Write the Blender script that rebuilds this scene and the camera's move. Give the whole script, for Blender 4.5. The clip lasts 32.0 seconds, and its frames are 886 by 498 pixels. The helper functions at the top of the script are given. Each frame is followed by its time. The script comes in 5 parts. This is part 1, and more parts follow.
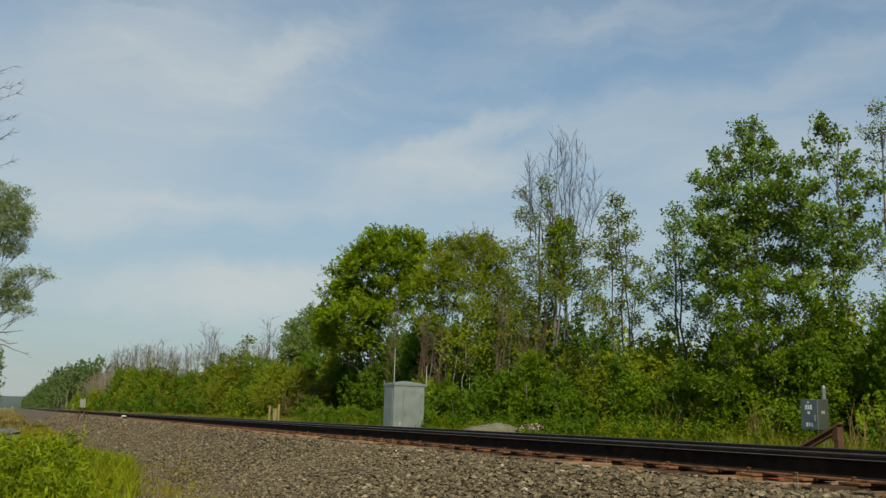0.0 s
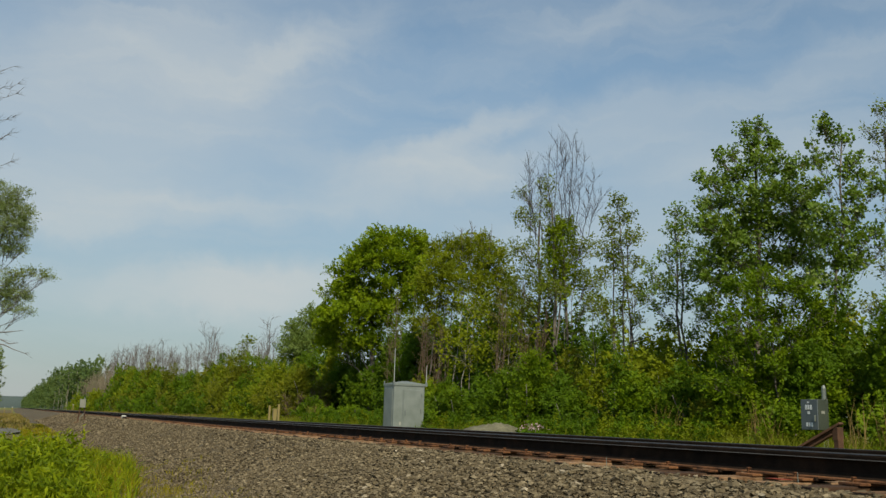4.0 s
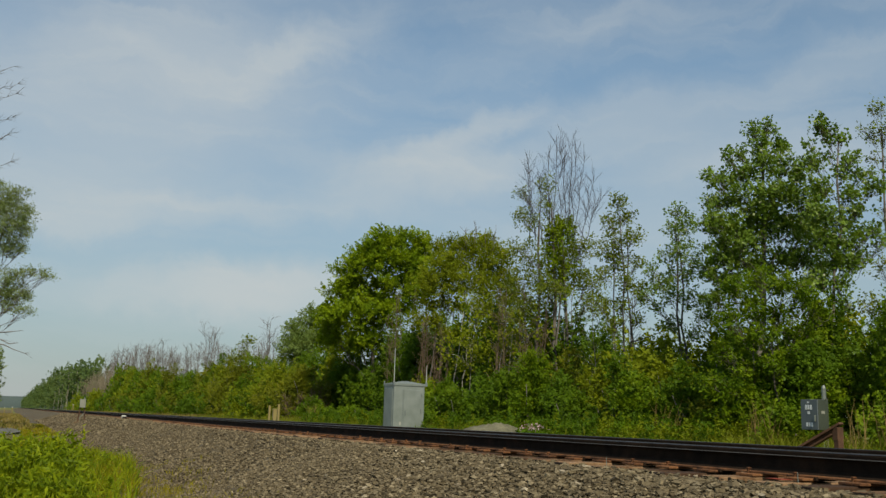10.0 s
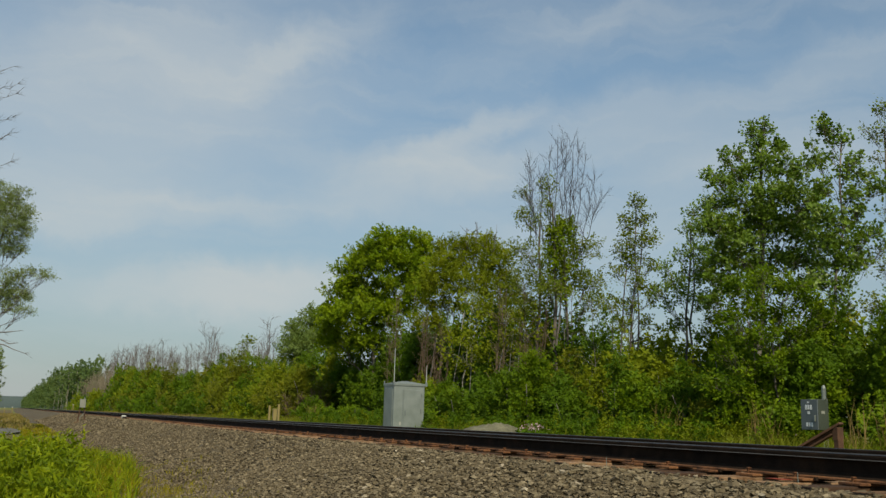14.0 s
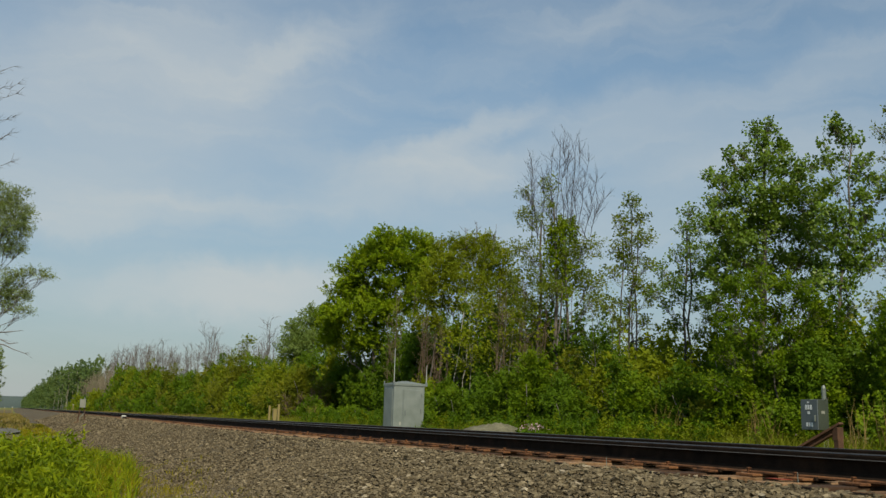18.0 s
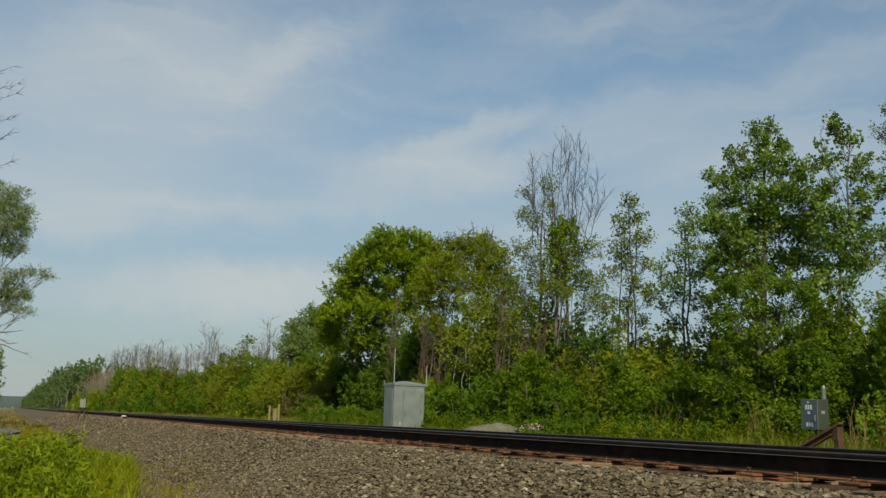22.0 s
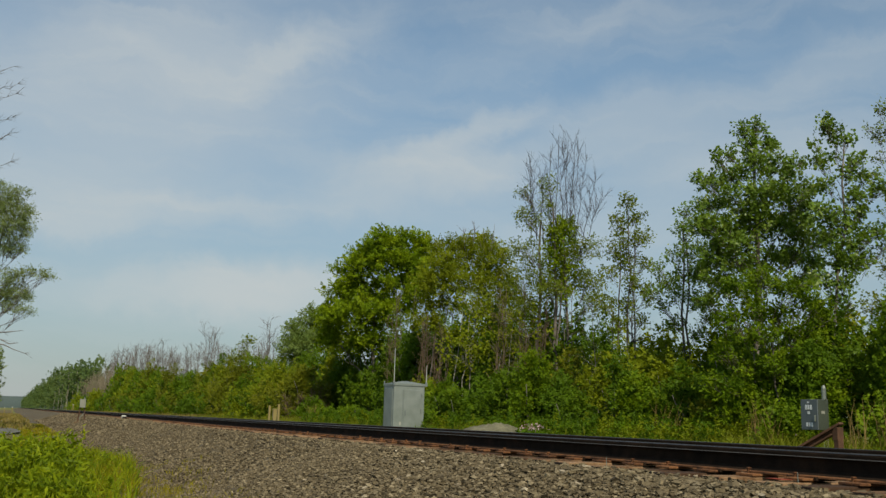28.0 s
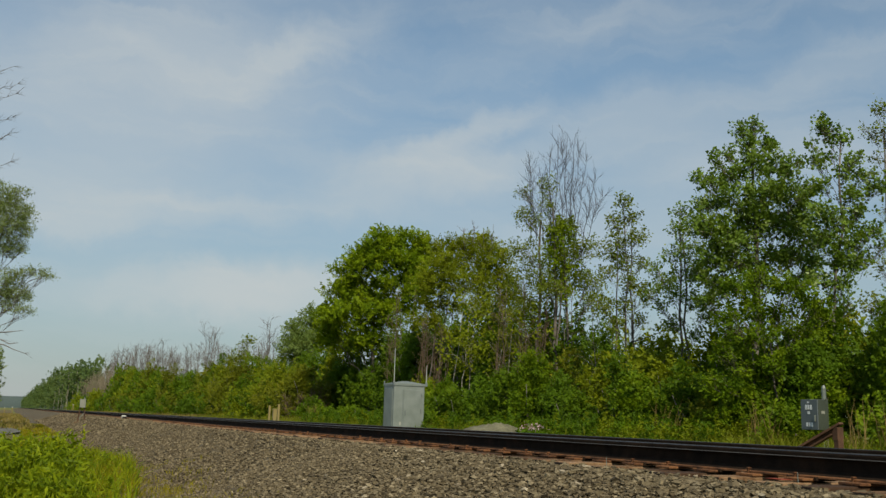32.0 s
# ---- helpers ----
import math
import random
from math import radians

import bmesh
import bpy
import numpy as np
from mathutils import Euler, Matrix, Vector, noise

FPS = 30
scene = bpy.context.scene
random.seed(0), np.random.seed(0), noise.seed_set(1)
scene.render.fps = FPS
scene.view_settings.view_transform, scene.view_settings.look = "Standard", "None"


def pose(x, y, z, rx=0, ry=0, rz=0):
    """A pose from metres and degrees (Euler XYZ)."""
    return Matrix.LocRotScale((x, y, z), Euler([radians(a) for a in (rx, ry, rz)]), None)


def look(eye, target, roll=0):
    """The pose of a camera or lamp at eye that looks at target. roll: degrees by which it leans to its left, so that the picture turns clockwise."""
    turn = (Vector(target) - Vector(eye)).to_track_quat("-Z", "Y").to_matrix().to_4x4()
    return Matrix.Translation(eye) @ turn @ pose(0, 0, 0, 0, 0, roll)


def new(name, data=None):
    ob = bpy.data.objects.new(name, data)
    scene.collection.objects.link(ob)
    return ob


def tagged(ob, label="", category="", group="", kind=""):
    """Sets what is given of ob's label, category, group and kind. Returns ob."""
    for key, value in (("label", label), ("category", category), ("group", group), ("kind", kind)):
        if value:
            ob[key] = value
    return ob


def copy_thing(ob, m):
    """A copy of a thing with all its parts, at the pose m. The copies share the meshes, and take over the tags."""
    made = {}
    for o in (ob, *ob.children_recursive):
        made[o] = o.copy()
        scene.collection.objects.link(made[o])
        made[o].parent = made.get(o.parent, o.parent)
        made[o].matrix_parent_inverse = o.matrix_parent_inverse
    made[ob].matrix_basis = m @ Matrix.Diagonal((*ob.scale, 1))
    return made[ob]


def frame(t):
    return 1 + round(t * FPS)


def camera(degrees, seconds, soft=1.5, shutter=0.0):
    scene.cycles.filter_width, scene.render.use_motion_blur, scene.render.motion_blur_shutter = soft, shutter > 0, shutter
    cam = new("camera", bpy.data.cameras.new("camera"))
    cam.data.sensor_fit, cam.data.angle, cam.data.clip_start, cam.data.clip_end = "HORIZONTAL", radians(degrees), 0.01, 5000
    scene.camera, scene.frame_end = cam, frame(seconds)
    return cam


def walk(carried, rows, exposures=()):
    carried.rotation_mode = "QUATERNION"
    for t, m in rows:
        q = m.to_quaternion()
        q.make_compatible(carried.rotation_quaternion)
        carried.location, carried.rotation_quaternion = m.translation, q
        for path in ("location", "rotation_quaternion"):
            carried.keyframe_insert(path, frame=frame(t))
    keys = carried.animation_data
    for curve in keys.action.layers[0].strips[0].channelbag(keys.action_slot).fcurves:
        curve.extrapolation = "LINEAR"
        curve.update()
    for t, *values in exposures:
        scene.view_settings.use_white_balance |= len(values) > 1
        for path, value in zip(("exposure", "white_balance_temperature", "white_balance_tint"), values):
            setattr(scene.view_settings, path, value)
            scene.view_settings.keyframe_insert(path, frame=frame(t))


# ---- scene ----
import itertools

# ---- camera: stands still on a low tripod beside the line ----
cam = camera(50, 32.0, soft=1.45)
EYE = Vector((0.0, 0.0, 0.354))
STAND = look(EYE, (-9.00089, 3.98018, 2.12662), 1.6836)
walk(cam, [(0.0, STAND), (32.0, STAND)], exposures=[(0.0, 0.07), (3.0, 0.06), (6.0, 0.0), (32.0, 0.0)])

# ---- world and sun ----
SUN_TO = Vector((0.69, -0.14, 0.71)).normalized()     # from the scene towards the sun
RIGHT = Vector((0.4044, 0.9146, 0.0))                 # across the view, level
AHEAD = Vector((-0.9146, 0.4044, 0.0))                # along the view, level


def nodes_of(tree):
    tree.nodes.clear()

    def add(kind, **values):
        n = tree.nodes.new(kind)
        for key, value in values.items():
            if key in n.inputs:
                n.inputs[key].default_value = value
        return n
    return add, tree.links.new


def build_world():
    world = bpy.data.worlds.new("sky")
    scene.world = world
    world.use_nodes = True
    add, link = nodes_of(world.node_tree)
    sky = add("ShaderNodeTexSky")
    sky.sky_type = "NISHITA"
    sky.sun_disc = False
    sky.sun_elevation = math.asin(SUN_TO.z)
    sky.sun_rotation = math.atan2(SUN_TO.x, SUN_TO.y)
    sky.air_density, sky.dust_density, sky.ozone_density = 1.0, 0.3, 1.0
    coord = add("ShaderNodeTexCoord")
    parts = add("ShaderNodeSeparateXYZ")
    link(coord.outputs["Generated"], parts.inputs[0])
    # bearing and height of the line of sight, ruffled a little, for the larger cirrus banks
    turned = []
    for axis in (RIGHT, AHEAD):
        dot = add("ShaderNodeVectorMath")
        dot.operation = "DOT_PRODUCT"
        dot.inputs[1].default_value = axis
        link(coord.outputs["Generated"], dot.inputs[0])
        turned.append(dot.outputs["Value"])
    bearing = add("ShaderNodeMath")
    bearing.operation = "ARCTAN2"
    link(turned[0], bearing.inputs[0])
    link(turned[1], bearing.inputs[1])
    spot = add("ShaderNodeCombineXYZ")
    link(bearing.outputs[0], spot.inputs[0])
    link(parts.outputs[2], spot.inputs[1])
    ruffle = add("ShaderNodeTexNoise", Scale=9.0, Detail=6.0, Roughness=0.62)
    link(spot.outputs[0], ruffle.inputs["Vector"])
    centred = add("ShaderNodeVectorMath")
    centred.operation = "SUBTRACT"
    centred.inputs[1].default_value = (0.5, 0.5, 0.5)
    link(ruffle.outputs["Color"], centred.inputs[0])
    small = add("ShaderNodeVectorMath")
    small.operation = "MULTIPLY_ADD"
    small.inputs[1].default_value = (0.12, 0.075, 0.0)
    link(centred.outputs[0], small.inputs[0])
    link(spot.outputs[0], small.inputs[2])
    masks, weights = [], []
    for az, el, turn, wide, tall, weight in CIRRUS:
        weight *= 1.05
        place_map = add("ShaderNodeMapping")
        place_map.vector_type = "TEXTURE"
        place_map.inputs["Location"].default_value = (az, math.sin(el), 0)
        place_map.inputs["Rotation"].default_value = (0, 0, radians(turn))
        place_map.inputs["Scale"].default_value = (wide, tall, 1)
        link(small.outputs[0], place_map.inputs[0])
        size = add("ShaderNodeVectorMath")
        size.operation = "LENGTH"
        link(place_map.outputs[0], size.inputs[0])
        ramp = add("ShaderNodeMapRange")
        ramp.interpolation_type = "SMOOTHERSTEP"
        ramp.inputs["From Min"].default_value, ramp.inputs["From Max"].default_value = 1.6, 0.0
        link(size.outputs["Value"], ramp.inputs["Value"])
        masks.append(ramp.outputs[0])
        weights.append(weight)
    # finer combed streaks, slanting like the banks
    for turn, stretch, scale, low, high, weight in ((-20, (2.2, 13.0, 1.0), 1.0, 0.42, 0.72, 0.18), (-9, (3.0, 22.0, 1.0), 1.0, 0.42, 0.75, 0.16), (-26, (7.0, 40.0, 1.0), 1.0, 0.45, 0.8, 0.10)):
        place_map = add("ShaderNodeMapping")
        place_map.inputs["Rotation"].default_value = (0, 0, radians(turn))
        place_map.inputs["Scale"].default_value = stretch
        link(small.outputs[0], place_map.inputs[0])
        tex = add("ShaderNodeTexNoise", Scale=scale, Detail=5.0, Roughness=0.55, Distortion=0.4)
        link(place_map.outputs[0], tex.inputs["Vector"])
        ramp = add("ShaderNodeMapRange")
        ramp.interpolation_type = "SMOOTHSTEP"
        ramp.inputs["From Min"].default_value, ramp.inputs["From Max"].default_value = low, high
        link(tex.outputs["Fac"], ramp.inputs["Value"])
        masks.append(ramp.outputs[0])
        weights.append(weight)
    # veil that thickens towards the horizon
    veil = add("ShaderNodeMapRange")
    veil.inputs["From Min"].default_value, veil.inputs["From Max"].default_value = 0.36, 0.0
    veil.inputs["To Min"].default_value, veil.inputs["To Max"].default_value = 0.22, 0.90
    link(parts.outputs[2], veil.inputs["Value"])
    clear = add("ShaderNodeMix")
    clear.data_type, clear.blend_type = "RGBA", "MULTIPLY"
    clear.inputs["Factor"].default_value = 1.0
    clear.inputs["B"].default_value = (0.89, 1.06, 1.02, 1)
    link(sky.outputs[0], clear.inputs["A"])
    haze = add("ShaderNodeMix")
    haze.data_type = "RGBA"
    link(veil.outputs[0], haze.inputs["Factor"])
    link(clear.outputs["Result"], haze.inputs["A"])
    haze.inputs["B"].default_value = (2.42, 2.68, 2.90, 1)
    total = None
    for out, weight in zip(masks, weights):
        times = add("ShaderNodeMath")
        times.operation = "MULTIPLY_ADD"
        times.inputs[1].default_value = weight
        link(out, times.inputs[0])
        if total:
            link(total, times.inputs[2])
        else:
            times.inputs[2].default_value = 0.0
        total = times.outputs[0]
    cap = add("ShaderNodeMath")
    cap.operation = "MINIMUM"
    cap.inputs[1].default_value = 0.92
    link(total, cap.inputs[0])
    mix = add("ShaderNodeMix")
    mix.data_type = "RGBA"
    link(cap.outputs[0], mix.inputs["Factor"])
    link(haze.outputs["Result"], mix.inputs["A"])
    mix.inputs["B"].default_value = (4.62, 4.92, 4.90, 1)
    back = add("ShaderNodeBackground", Strength=0.118)
    link(mix.outputs["Result"], back.inputs["Color"])
    out = add("ShaderNodeOutputWorld")
    link(back.outputs[0], out.inputs["Surface"])


# cirrus banks: bearing, height, slope, half length, half breadth, thickness
CIRRUS = ((-0.326, 0.324, 9, 0.238, 0.113, 0.46), (-0.14, 0.388, 26, 0.1, 0.022, 0.16), (-0.2, 0.361, 17, 0.1, 0.026, 0.12), (0.037, 0.306, 22, 0.071, 0.015, 0.34), (-0.032, 0.248, 8, 0.131, 0.035, 0.5),
          (-0.215, 0.124, 2, 0.16, 0.03, 0.66), (0.201, 0.316, 4, 0.131, 0.034, 0.34), (0.407, 0.35, 11, 0.119, 0.025, 0.26), (0.344, 0.271, 7, 0.155, 0.042, 0.29), (0.104, 0.396, 11, 0.143, 0.024, 0.1),
          (-0.38, 0.206, 4, 0.178, 0.045, 0.22), (0.13, 0.193, 3, 0.155, 0.048, 0.22), (0.19, 0.422, 13, 0.083, 0.014, 0.09), (-0.3, 0.195, 3, 0.22, 0.024, 0.22))
build_world()
sun = new("sun", bpy.data.lights.new("sun", "SUN"))
sun.data.energy, sun.data.angle, sun.data.color = 3.95, radians(1.0), (1.0, 0.90, 0.70)
sun.matrix_world = look((0, 0, 60), Vector((0, 0, 60)) - SUN_TO)


# ---- materials ----
def surface(name, colours, scale=6.0, rough=0.8, bump=0.3, bump_scale=60.0, metal=0.0, fine=0.35, object_random=0.0, sheen=0.35):
    """Two-scale mottled surface: colours is a list of 2 to 4 tones, bump its fine relief."""
    m = bpy.data.materials.new(name)
    m.use_nodes = True
    add, link = nodes_of(m.node_tree)
    coord = add("ShaderNodeTexCoord")
    big = add("ShaderNodeTexNoise", Scale=scale, Detail=6.0, Roughness=0.6)
    small = add("ShaderNodeTexNoise", Scale=bump_scale, Detail=4.0, Roughness=0.65)
    for n in (big, small):
        link(coord.outputs["Object"], n.inputs["Vector"])
    mixf = add("ShaderNodeMath")
    mixf.operation = "MULTIPLY_ADD"
    mixf.inputs[1].default_value = fine
    link(small.outputs["Fac"], mixf.inputs[0])
    link(big.outputs["Fac"], mixf.inputs[2])
    shift = add("ShaderNodeMath")
    shift.operation = "SUBTRACT"
    shift.inputs[1].default_value = fine * 0.5
    link(mixf.outputs[0], shift.inputs[0])
    last = shift.outputs[0]
    if object_random:
        info = add("ShaderNodeObjectInfo")
        r = add("ShaderNodeMath")
        r.operation = "MULTIPLY_ADD"
        r.inputs[1].default_value = object_random
        link(info.outputs["Random"], r.inputs[0])
        link(last, r.inputs[2])
        r2 = add("ShaderNodeMath")
        r2.operation = "SUBTRACT"
        r2.inputs[1].default_value = object_random * 0.5
        link(r.outputs[0], r2.inputs[0])
        last = r2.outputs[0]
    ramp = add("ShaderNodeValToRGB")
    els = ramp.color_ramp.elements
    while len(els) < len(colours):
        els.new(0.5)
    for k, c in enumerate(colours):
        els[k].position = 0.32 + 0.36 * k / (len(colours) - 1)
        els[k].color = (*c, 1)
    link(last, ramp.inputs[0])
    bs = add("ShaderNodeBsdfPrincipled", Roughness=rough, Metallic=metal)
    bs.inputs["Specular IOR Level"].default_value = sheen
    link(ramp.outputs[0], bs.inputs["Base Color"])
    bp = add("ShaderNodeBump", Strength=bump, Distance=0.02)
    link(small.outputs["Fac"], bp.inputs["Height"])
    link(bp.outputs[0], bs.inputs["Normal"])
    out = add("ShaderNodeOutputMaterial")
    link(bs.outputs[0], out.inputs["Surface"])
    return m


def leaf_material(name, colours, through_light=0.34, rough=0.5, sheen=0.08, patch=2.0):
    """Leaves: tones drift over the crown and from leaf to leaf; some light comes through."""
    m = bpy.data.materials.new(name)
    m.use_nodes = True
    add, link = nodes_of(m.node_tree)
    geo = add("ShaderNodeNewGeometry")
    ramp = add("ShaderNodeValToRGB")
    els = ramp.color_ramp.elements
    while len(els) < len(colours):
        els.new(0.5)
    for k, c in enumerate(colours):
        els[k].position = k / (len(colours) - 1)
        els[k].color = (c[0] * 1.22, c[1] * 1.12, c[2], 1)
    place = add("ShaderNodeTexCoord")
    drift = add("ShaderNodeTexNoise", Scale=patch, Detail=3.0, Roughness=0.6)
    link(place.outputs["Object"], drift.inputs["Vector"])
    wide = add("ShaderNodeMapRange")
    wide.inputs["From Min"].default_value, wide.inputs["From Max"].default_value = 0.34, 0.66
    wide.inputs["To Min"].default_value, wide.inputs["To Max"].default_value = 0.0, 0.7
    link(drift.outputs["Fac"], wide.inputs["Value"])
    tone = add("ShaderNodeMath")
    tone.operation = "MULTIPLY_ADD"
    tone.inputs[1].default_value = 0.2
    link(geo.outputs["Random Per Island"], tone.inputs[0])
    link(wide.outputs[0], tone.inputs[2])
    link(tone.outputs[0], ramp.inputs[0])
    bs = add("ShaderNodeBsdfPrincipled", Roughness=rough)
    bs.inputs["Specular IOR Level"].default_value = sheen
    link(ramp.outputs[0], bs.inputs["Base Color"])
    tr = add("ShaderNodeBsdfTranslucent")
    warm = add("ShaderNodeMix")
    warm.data_type, warm.blend_type = "RGBA", "MULTIPLY"
    warm.inputs["Factor"].default_value = 1.0
    warm.inputs["B"].default_value = (1.25, 1.15, 0.55, 1)
    link(ramp.outputs[0], warm.inputs["A"])
    link(warm.outputs["Result"], tr.inputs["Color"])
    mix = add("ShaderNodeMixShader")
    mix.inputs[0].default_value = through_light
    link(bs.outputs[0], mix.inputs[1])
    link(tr.outputs[0], mix.inputs[2])
    out = add("ShaderNodeOutputMaterial")
    link(mix.outputs[0], out.inputs["Surface"])
    return m


def stone_material(name, colours, rough=0.9):
    m = bpy.data.materials.new(name)
    m.use_nodes = True
    add, link = nodes_of(m.node_tree)
    geo = add("ShaderNodeNewGeometry")
    info = add("ShaderNodeObjectInfo")
    mixr = add("ShaderNodeMath")
    mixr.operation = "ADD"
    link(geo.outputs["Random Per Island"], mixr.inputs[0])
    link(info.outputs["Random"], mixr.inputs[1])
    wrap = add("ShaderNodeMath")
    wrap.operation = "FRACT"
    link(mixr.outputs[0], wrap.inputs[0])
    ramp = add("ShaderNodeValToRGB")
    els = ramp.color_ramp.elements
    while len(els) < len(colours):
        els.new(0.5)
    for k, c in enumerate(colours):
        els[k].position = k / (len(colours) - 1)
        els[k].color = (*c, 1)
    link(wrap.outputs[0], ramp.inputs[0])
    coord = add("ShaderNodeTexCoord")
    tex = add("ShaderNodeTexNoise", Scale=45.0, Detail=3.0)
    link(coord.outputs["Object"], tex.inputs["Vector"])
    grain = add("ShaderNodeMix")
    grain.data_type, grain.blend_type = "RGBA", "OVERLAY"
    grain.inputs["Factor"].default_value = 0.5
    link(ramp.outputs[0], grain.inputs["A"])
    link(tex.outputs["Fac"], grain.inputs["B"])
    bs = add("ShaderNodeBsdfPrincipled", Roughness=rough)
    bs.inputs["Specular IOR Level"].default_value = 0.15
    link(grain.outputs["Result"], bs.inputs["Base Color"])
    bp = add("ShaderNodeBump", Strength=0.4, Distance=0.01)
    link(tex.outputs["Fac"], bp.inputs["Height"])
    link(bp.outputs[0], bs.inputs["Normal"])
    out = add("ShaderNodeOutputMaterial")
    link(bs.outputs[0], out.inputs["Surface"])
    return m


M_GROUND = surface("verge_soil", [(0.08, 0.10, 0.012), (0.14, 0.15, 0.02), (0.20, 0.165, 0.05)], 0.35, 0.95, 0.5, 8.0)
M_PATCH = surface("worn_patch", [(0.09, 0.085, 0.068), (0.12, 0.115, 0.094), (0.15, 0.145, 0.12)], 0.8, 0.9, 0.3, 30.0)
M_LANE = surface("lane_gravel", [(0.075, 0.057, 0.022), (0.12, 0.092, 0.036), (0.165, 0.128, 0.052)], 0.8, 0.95, 0.5, 30.0)
# bed toned darker than its stones, so shade in the gaps is painted in
M_BALLAST = surface("ballast_bed", [(0.035, 0.027, 0.014), (0.09, 0.07, 0.038), (0.16, 0.126, 0.07)], 3.0, 0.95, 1.0, 22.0, fine=1.0)
M_STONE = stone_material("crushed_stone", [(0.032, 0.025, 0.014), (0.125, 0.098, 0.056), (0.195, 0.155, 0.090), (0.066, 0.051, 0.030), (0.275, 0.224, 0.138), (0.094, 0.073, 0.044), (0.158, 0.124, 0.073)])
M_STONE_RUST = stone_material("rust_stained_stone", [(0.075, 0.042, 0.018), (0.15, 0.085, 0.037), (0.22, 0.135, 0.065), (0.11, 0.068, 0.032), (0.28, 0.20, 0.11)])
M_STONE_PALE = stone_material("pale_stone", [(0.34, 0.28, 0.19), (0.40, 0.34, 0.24), (0.28, 0.22, 0.14)])
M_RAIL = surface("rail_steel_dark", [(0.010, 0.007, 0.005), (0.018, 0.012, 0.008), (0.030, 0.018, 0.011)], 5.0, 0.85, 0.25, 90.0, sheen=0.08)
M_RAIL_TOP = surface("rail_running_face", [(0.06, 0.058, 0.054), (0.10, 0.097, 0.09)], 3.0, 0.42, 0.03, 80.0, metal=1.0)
M_RED = surface("red_paint", [(0.20, 0.03, 0.015), (0.28, 0.06, 0.03)], 9.0, 0.8, 0.2, 60.0)
# lighter tone painted as a highlight line along the rail head's side
M_RAIL_GLINT = surface("rail_side_glint", [(0.085, 0.078, 0.068), (0.13, 0.12, 0.105)], 3.0, 0.5, 0.05, 80.0, metal=0.4)
M_RUST = surface("rust", [(0.06, 0.025, 0.010), (0.17, 0.072, 0.027), (0.26, 0.118, 0.045)], 9.0, 0.9, 0.5, 70.0, object_random=0.25)
M_TIE_END = surface("tie_end_grain", [(0.008, 0.005, 0.003), (0.022, 0.014, 0.009)], 9.0, 0.95, 0.6, 50.0)
M_TIE = surface("creosoted_wood", [(0.055, 0.028, 0.013), (0.17, 0.092, 0.042), (0.27, 0.165, 0.085)], 5.0, 0.92, 0.8, 40.0, object_random=0.5)
M_CABINET = surface("cabinet_paint", [(0.185, 0.215, 0.195), (0.22, 0.25, 0.23), (0.255, 0.285, 0.265)], 2.2, 0.42, 0.05, 40.0, metal=0.15)
M_CABINET_TRIM = surface("cabinet_trim", [(0.15, 0.175, 0.175), (0.20, 0.23, 0.23)], 4.0, 0.5, 0.05, 60.0, metal=0.2)
M_CASE = surface("case_paint", [(0.22, 0.225, 0.18), (0.27, 0.275, 0.225)], 5.0, 0.6, 0.05, 40.0)
M_STICKER = surface("sticker", [(0.66, 0.67, 0.66), (0.74, 0.75, 0.74)], 30.0, 0.5, 0.0, 60.0)
M_WHITE = surface("white_paint", [(0.36, 0.36, 0.31), (0.44, 0.44, 0.38)], 5.0, 0.6, 0.05, 40.0)
M_ANTENNA = surface("antenna_white", [(0.36, 0.38, 0.35), (0.42, 0.44, 0.41)], 5.0, 0.5, 0.02, 50.0)
M_PANEL = surface("meter_box_paint", [(0.10, 0.12, 0.125), (0.13, 0.15, 0.155)], 4.0, 0.55, 0.1, 50.0, metal=0.1)
M_PANEL_SIDE = surface("meter_box_side", [(0.04, 0.05, 0.036), (0.058, 0.07, 0.05)], 4.0, 0.6, 0.1, 50.0)
M_CONDUIT = surface("galvanised", [(0.20, 0.22, 0.19), (0.27, 0.29, 0.25)], 6.0, 0.45, 0.1, 60.0, metal=0.6)
M_BRACE = surface("rusted_beam", [(0.045, 0.022, 0.012), (0.085, 0.042, 0.022), (0.13, 0.066, 0.034)], 4.0, 0.85, 0.4, 60.0)
M_POST_TAN = surface("marker_post", [(0.22, 0.175, 0.06), (0.28, 0.225, 0.085)], 4.0, 0.7, 0.1, 50.0)
M_BARK = surface("bark_grey", [(0.075, 0.065, 0.05), (0.14, 0.12, 0.095), (0.21, 0.19, 0.155)], 4.0, 0.95, 0.8, 30.0)
M_BARK_PALE = surface("bark_pale", [(0.20, 0.18, 0.14), (0.32, 0.30, 0.25), (0.42, 0.39, 0.33)], 3.0, 0.9, 0.5, 25.0)
M_TWIG = surface("twig", [(0.13, 0.115, 0.10), (0.20, 0.18, 0.16)], 8.0, 0.95, 0.3, 40.0)
M_BROWN_TWIG = surface("brown_twig", [(0.11, 0.075, 0.045), (0.19, 0.14, 0.09)], 8.0, 0.95, 0.3, 40.0)
M_BOUGH = surface("grey_bough", [(0.045, 0.040, 0.035), (0.075, 0.068, 0.060)], 8.0, 0.95, 0.3, 40.0)
M_HEAP = surface("gravel_heap", [(0.10, 0.095, 0.055), (0.16, 0.15, 0.09), (0.21, 0.195, 0.125)], 2.0, 0.95, 0.9, 18.0, fine=0.8)
M_BRUSH = surface("brown_brush", [(0.12, 0.10, 0.065), (0.17, 0.145, 0.095)], 0.3, 0.95, 0.2, 10.0)
